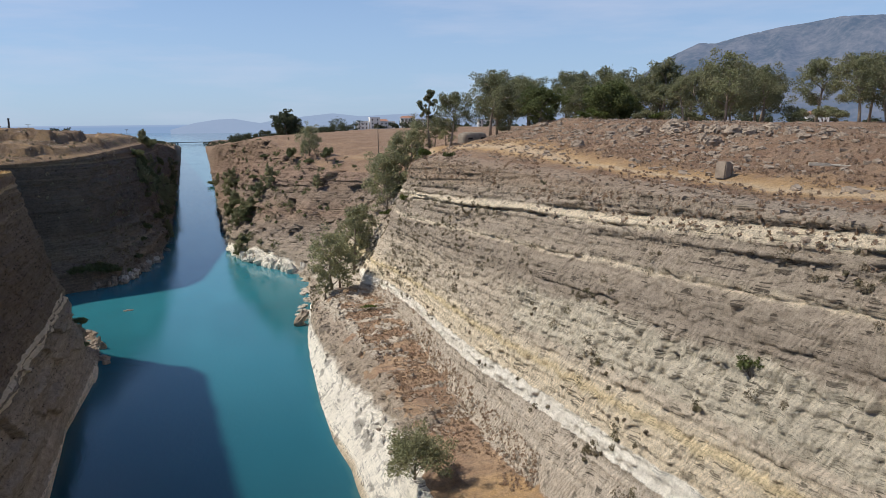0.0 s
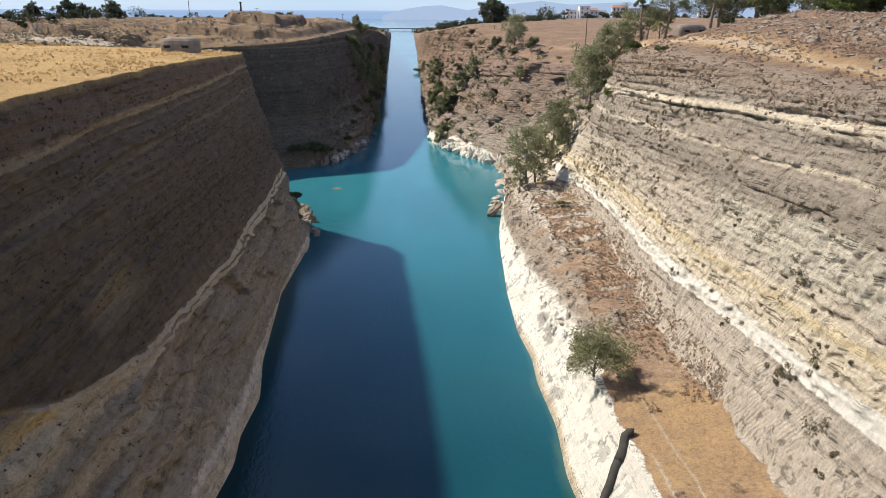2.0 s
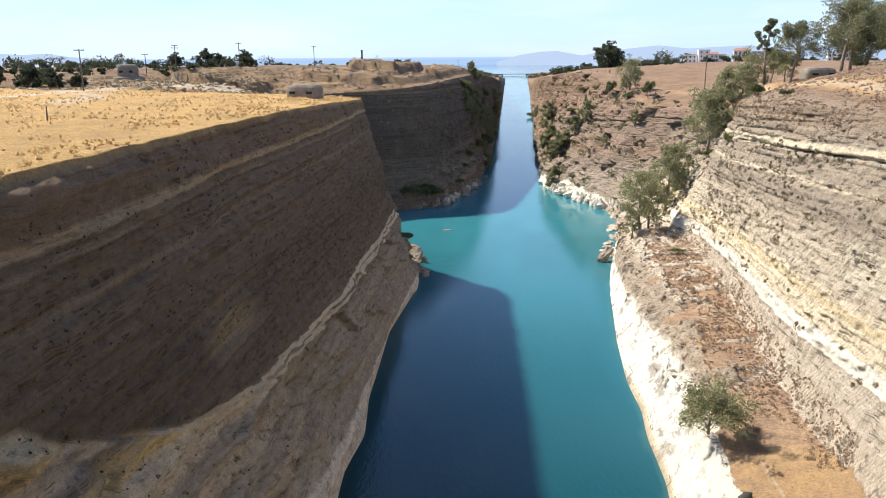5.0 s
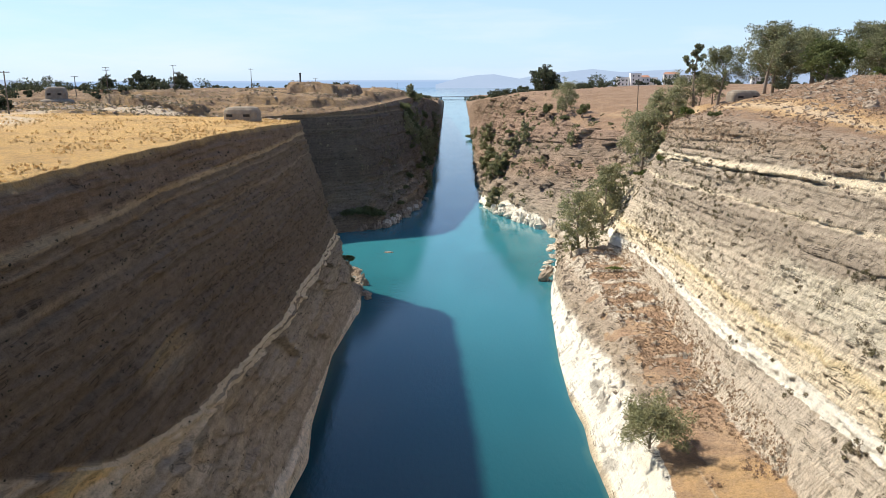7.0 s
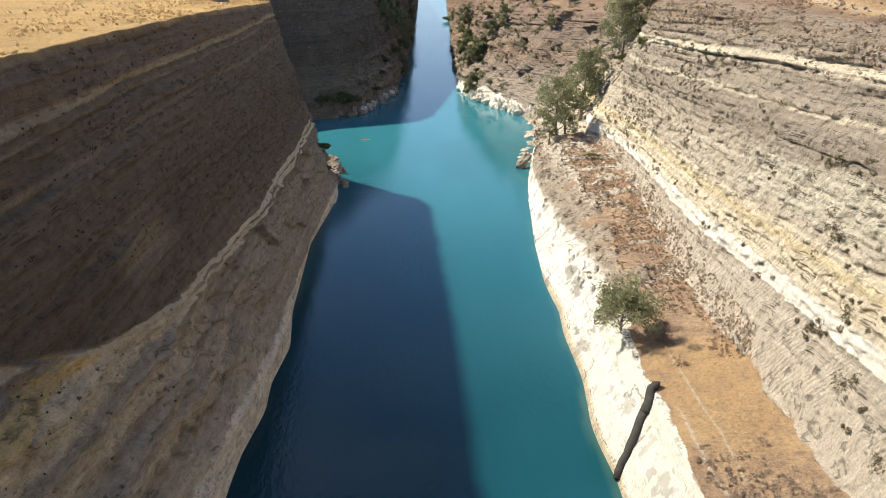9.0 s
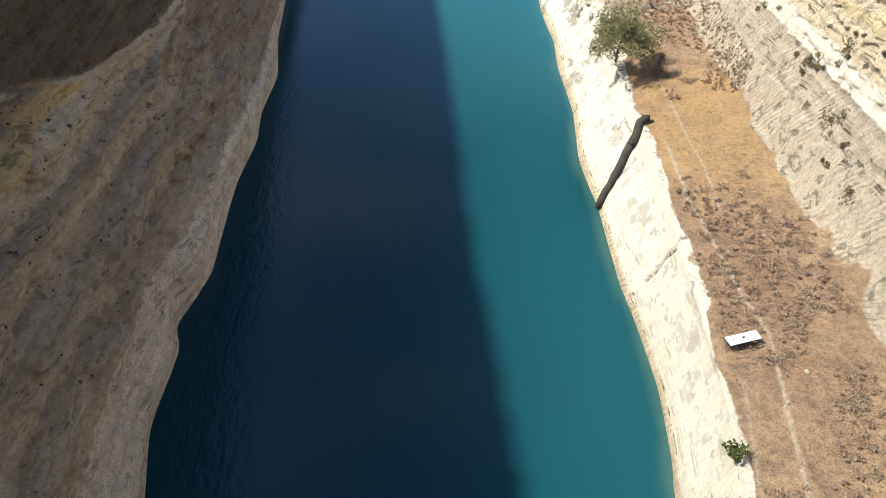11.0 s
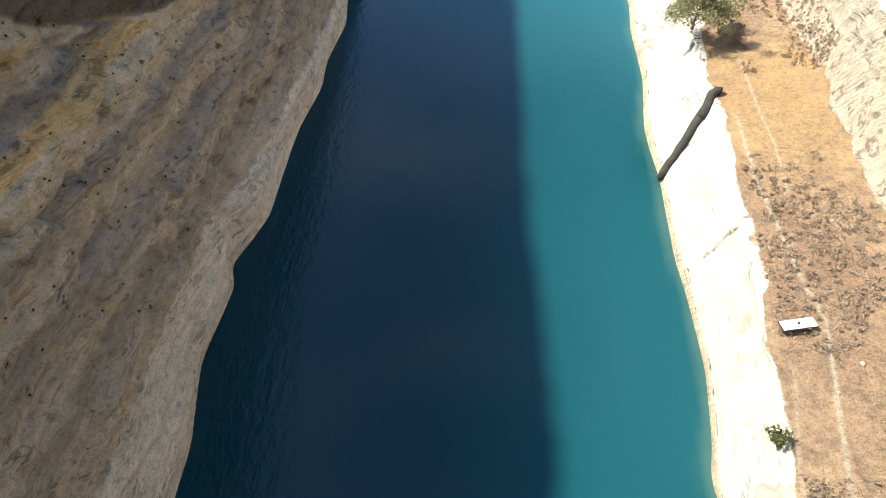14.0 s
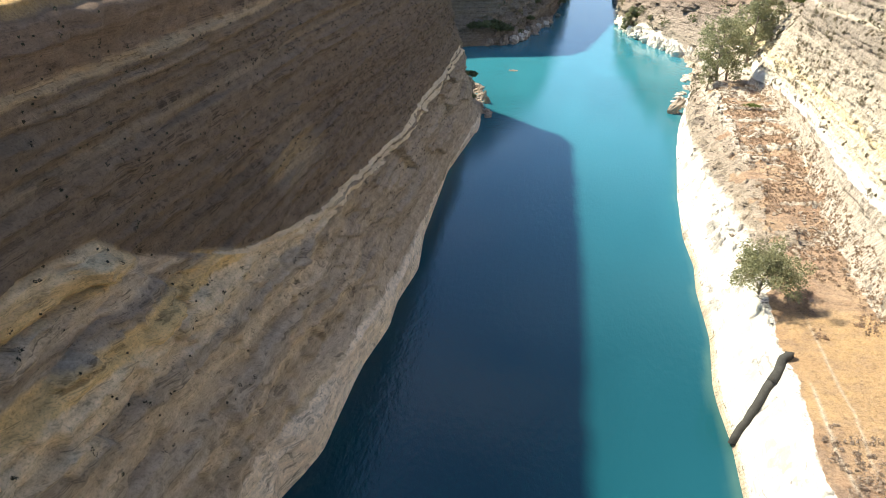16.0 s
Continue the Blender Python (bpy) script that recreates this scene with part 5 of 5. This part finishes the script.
for k, (a, b, r0, r1) in enumerate([((66.9, 7.5), (64.4, 5.2), 0.46, 0.56), ((64.6, 5.3), (60.6, 0.1), 0.50, 0.40)]):
    bm = bmesh.new()
    run = [(a[0] + (b[0] - a[0]) * f, a[1] + (b[1] - a[1]) * f) for f in np.linspace(0, 1, 9)]
    tube(bm, [(foot_face(y, z) - 0.12 - 22.6, y - 66.9 + 0.15 * math.sin(8 * f + k), z + 0.18 - 7.5) for f, (y, z) in zip(np.linspace(0, 1, 9), run)], [r0 + (r1 - r0) * f for f in np.linspace(0, 1, 9)], 10)
    part("upper_length" if k == 0 else "lower_length", bm, GROOVE_SHADE, groove, "", True)

# ---- sign board on the ledge ----
WHITEPAINT = plain("white_paint", (0.78, 0.78, 0.76), (0.86, 0.86, 0.84), 2.0, 0.5, 0.05, 0.005)
board = empty("sign_board", pose(23.3, 35.5, land(23.3, 35.5), 0, 0, 15), "white rectangular board lying tilted on the ledge", "sign")
part("panel", box(bmesh.new(), -1.3, -0.42, 0.42, 1.3, 0.42, 0.50, 0.015), WHITEPAINT, board)
part("frame", box(bmesh.new(), -1.36, -0.48, 0.36, 1.36, 0.48, 0.417, 0.01), IRON, board)
part("knob", tube(bmesh.new(), [(0, 0, 0.49), (0, 0, 0.62)], [0.09, 0.07], 10), IRON, board)
for q in (-1.0, 1.0):
    part("leg", box(bmesh.new(), q - 0.06, -0.06, -0.3, q + 0.06, 0.06, 0.37), IRON, board)

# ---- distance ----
# Distance haze is painted in: flat blue emission mixed over the ground colour.
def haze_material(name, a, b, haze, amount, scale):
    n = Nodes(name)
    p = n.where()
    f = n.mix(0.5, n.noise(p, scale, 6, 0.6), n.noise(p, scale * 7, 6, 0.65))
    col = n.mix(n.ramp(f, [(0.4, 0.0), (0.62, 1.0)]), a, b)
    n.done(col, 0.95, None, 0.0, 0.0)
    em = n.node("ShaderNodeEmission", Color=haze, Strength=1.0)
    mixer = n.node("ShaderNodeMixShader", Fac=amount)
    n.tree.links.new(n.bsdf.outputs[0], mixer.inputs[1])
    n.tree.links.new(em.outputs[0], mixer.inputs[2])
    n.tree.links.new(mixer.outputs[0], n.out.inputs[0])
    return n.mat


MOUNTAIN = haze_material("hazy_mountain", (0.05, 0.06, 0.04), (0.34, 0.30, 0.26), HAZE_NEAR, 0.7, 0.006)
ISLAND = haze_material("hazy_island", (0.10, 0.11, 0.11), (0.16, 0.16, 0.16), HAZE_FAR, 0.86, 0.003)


def ridge(name, bearings, heights, distance, depth, foot, material, seed, label, category):
    """A range of hills: crest height over a span of bearings (degrees right of the canal), falling away to both sides."""
    u = np.linspace(bearings[0], bearings[-1], 260)
    crest = np.interp(u, bearings, heights)
    v = np.linspace(-1, 1, 60)
    U, V = np.meshgrid(np.radians(u), v, indexing="ij")
    D = distance + depth * V
    X, Y = D * np.sin(U), D * np.cos(U)
    shape = 1 - np.abs(V) ** 1.25
    rid = 1 - np.abs(fbm(X / 420, Y / 420, 0.3, 5, seed) - 0.5) * 2.2
    Z = foot + (crest[:, None] - foot) * shape * (0.62 + 0.38 * rid + 0.06 * (fbm(X / 60, Y / 60, 0.6, 3, seed + 3) - 0.5)) + 0.0
    limit = EYE[2] + D * (crest[:, None] - EYE[2]) / distance - foot
    Z = foot + (Z - foot) * (limit / np.maximum(Z - foot, 1e-3)).min(axis=1, keepdims=True, where=shape > 0.3, initial=9.0)
    me = grid_mesh(name, np.stack([X, Y, Z], -1), {})
    me.materials.append(material)
    return tagged(new(name, me), label, category, kind="structure")


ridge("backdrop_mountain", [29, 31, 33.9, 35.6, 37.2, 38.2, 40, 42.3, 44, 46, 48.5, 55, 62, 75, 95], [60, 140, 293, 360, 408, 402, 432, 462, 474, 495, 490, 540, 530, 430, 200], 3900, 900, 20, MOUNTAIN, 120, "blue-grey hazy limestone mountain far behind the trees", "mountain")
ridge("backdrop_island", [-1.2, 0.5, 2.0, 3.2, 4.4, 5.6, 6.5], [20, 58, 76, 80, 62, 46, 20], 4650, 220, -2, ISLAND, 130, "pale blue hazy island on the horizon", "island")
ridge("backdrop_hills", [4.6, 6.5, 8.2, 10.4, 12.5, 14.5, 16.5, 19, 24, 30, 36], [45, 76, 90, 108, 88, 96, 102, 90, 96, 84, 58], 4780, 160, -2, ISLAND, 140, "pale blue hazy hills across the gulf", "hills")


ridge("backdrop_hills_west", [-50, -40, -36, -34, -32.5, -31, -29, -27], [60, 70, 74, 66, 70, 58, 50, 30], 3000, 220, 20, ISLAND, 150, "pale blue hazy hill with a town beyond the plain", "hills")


# Upright glowing band added behind the water; far sea and haze are its colour.
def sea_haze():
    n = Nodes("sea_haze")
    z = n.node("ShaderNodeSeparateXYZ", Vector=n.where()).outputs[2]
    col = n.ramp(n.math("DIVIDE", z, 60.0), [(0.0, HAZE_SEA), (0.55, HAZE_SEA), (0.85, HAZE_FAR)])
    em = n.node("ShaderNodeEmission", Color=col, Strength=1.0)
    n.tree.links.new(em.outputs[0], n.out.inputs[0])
    a = np.radians(np.linspace(-75, 75, 90))
    z = np.array([-3.0, 10, 25, 40, 49])
    A, Z = np.meshgrid(a, z, indexing="ij")
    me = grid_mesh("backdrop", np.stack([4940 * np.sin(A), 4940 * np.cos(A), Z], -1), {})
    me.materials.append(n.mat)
    tagged(new("backdrop", me), "glowing pale blue backdrop band for the hazy open sea", "sea", kind="structure")


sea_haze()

# ---- far houses ----
WHITEWASH = plain("whitewashed_wall", (0.70, 0.66, 0.60), (0.80, 0.77, 0.72), 0.4)
TILE = plain("roof_tile", (0.30, 0.15, 0.10), (0.40, 0.22, 0.15), 0.8)
GLASS = plain("window_dark", (0.03, 0.035, 0.04), (0.05, 0.055, 0.06), 1.0, 0.2)


def house(x, y, w, d, h, turn, pitched, z=None, label="white far-off house among dark trees"):
    ob = empty("house", pose(x, y, land(x, y) if z is None else z, 0, 0, turn), label, "house", "far houses")
    part("wall", box(bmesh.new(), -w / 2, -d / 2, -0.5, w / 2, d / 2, h), WHITEWASH, ob)
    bm = bmesh.new()
    if pitched:
        box(bm, -w / 2 - 0.4, -d / 2 - 0.4, h + 0.004, w / 2 + 0.4, d / 2 + 0.4, h + 1.6)
        for v in bm.verts:
            if v.co.z > h + 1:
                v.co.y *= 0.05
                v.co.x *= 0.7
        part("roof", bm, TILE, ob)
    else:
        box(bm, -w / 2 - 0.15, -d / 2 - 0.15, h + 0.004, w / 2 + 0.15, d / 2 + 0.15, h + 0.45)
        part("parapet", bm, WHITEWASH, ob)
    for s in range(max(1, int(h // 3))):
        for k in range(max(2, int(w // 3))):
            q = -w / 2 + (k + 0.5) * w / max(2, int(w // 3))
            part("window", box(bmesh.new(), q - 0.5, -d / 2 - 0.05, s * 3 + 0.9, q + 0.5, -d / 2 + 0.1, s * 3 + 2.2), GLASS, ob)
    return ob


for x, y, w, d, h, turn, pitched in [(134, 600, 9, 8, 6.5, -8, False), (143, 596, 8, 8, 9, -5, False), (151, 604, 10, 8, 6.5, -10, True), (160, 612, 8, 7, 6, -10, False), (172, 600, 12, 8, 9, -12, True), (185, 606, 9, 8, 8, -10, False),
                                     (225, 560, 12, 8, 6, -15, False), (236, 566, 8, 8, 7, -15, True), (300, 300, 10, 7, 5, -35, True)]:
    house(x, y, w, d, h, turn, pitched)
for x, y, z, w, h in [(2560, 2680, 205, 46, 12), (2610, 2710, 190, 60, 10), (2590, 2660, 176, 40, 9)]:
    house(x, y, w, 14, h, -44, False, z, "large white building on the mountain slope")

# ---- the low bridge at the canal's far end ----
BRIDGE = plain("bridge_steel", (0.05, 0.06, 0.07), (0.09, 0.10, 0.11), 0.5, 0.7)
far_bridge = empty("far_bridge", pose(12, 2050, 0, 0, 0, 0), "low dark bridge across the canal's seaward end", "bridge")
part("deck", box(bmesh.new(), -60, -4, 3.0, 60, 4, 4.6), BRIDGE, far_bridge)
for q in (-40, 40):
    part("pier", box(bmesh.new(), q - 2, -3, -6, q + 2, 3, 2.99), BRIDGE, far_bridge)

# ---- the bridge underfoot ----
def flaking_paint():
    n = Nodes("flaking_yellow_paint")
    p = n.local()
    paint = n.mix(n.noise(p, 9.0, 4), (0.78, 0.66, 0.36), (0.84, 0.76, 0.52))
    worn = n.ramp(n.noise(n.stretch(p, (0.5, 1, 1)), 11.0, 8, 0.7), [(0.52, 0.0), (0.60, 1.0)])
    col = n.mix(worn, paint, n.mix(n.noise(p, 60.0, 4), (0.30, 0.13, 0.08), (0.55, 0.34, 0.24)))
    return n.done(col, 0.65, n.bump(worn, 0.6, 0.003), 0.0, 0.3)


YELLOW = flaking_paint()
STEEL = plain("grey_deck_steel", (0.22, 0.22, 0.22), (0.34, 0.33, 0.31), 2.0, 0.6, 0.3, 0.01, 0.3)
CHROME = plain("worn_white_tube", (0.62, 0.60, 0.56), (0.78, 0.77, 0.74), 8.0, 0.35, 0.1, 0.003, 0.2)
span = empty("bridge", pose(0, 0, 0), "steel bridge span with a yellow-painted guard rail", "bridge")
part("deck", box(bmesh.new(), -60, -9, 46.9, 60, 0.18, 47.35), STEEL, span)
bm = box(bmesh.new(), -60, 0.12, 48.08, 60, 0.325, 48.2, 0.006)
part("top_rail", bm, YELLOW, span, "flat cream-yellow rail with flaking rusty edge")
for k in range(-12, 13):
    part("post", box(bmesh.new(), k * 2.5 + 0.9, 0.15, 47.36, k * 2.5 + 0.98, 0.24, 48.076), STEEL, span)
for x0, r, name in ((0.163, 0.02, "cable_loop"), (0.50, 0.075, "pipe_bend")):
    arc = [(x0 + r * math.cos(t), 0.325 + 0.5 * r * 0.5 * math.sin(t) - (0.004 if r < 0.05 else 0.0), 48.12 + r * math.sin(t)) for t in np.linspace(-0.4, math.pi + 0.4, 12)]
    part(name, tube(bmesh.new(), arc, [0.003 if r < 0.05 else 0.005] * 12, 8), CHROME, span, "worn white bent tube", True)
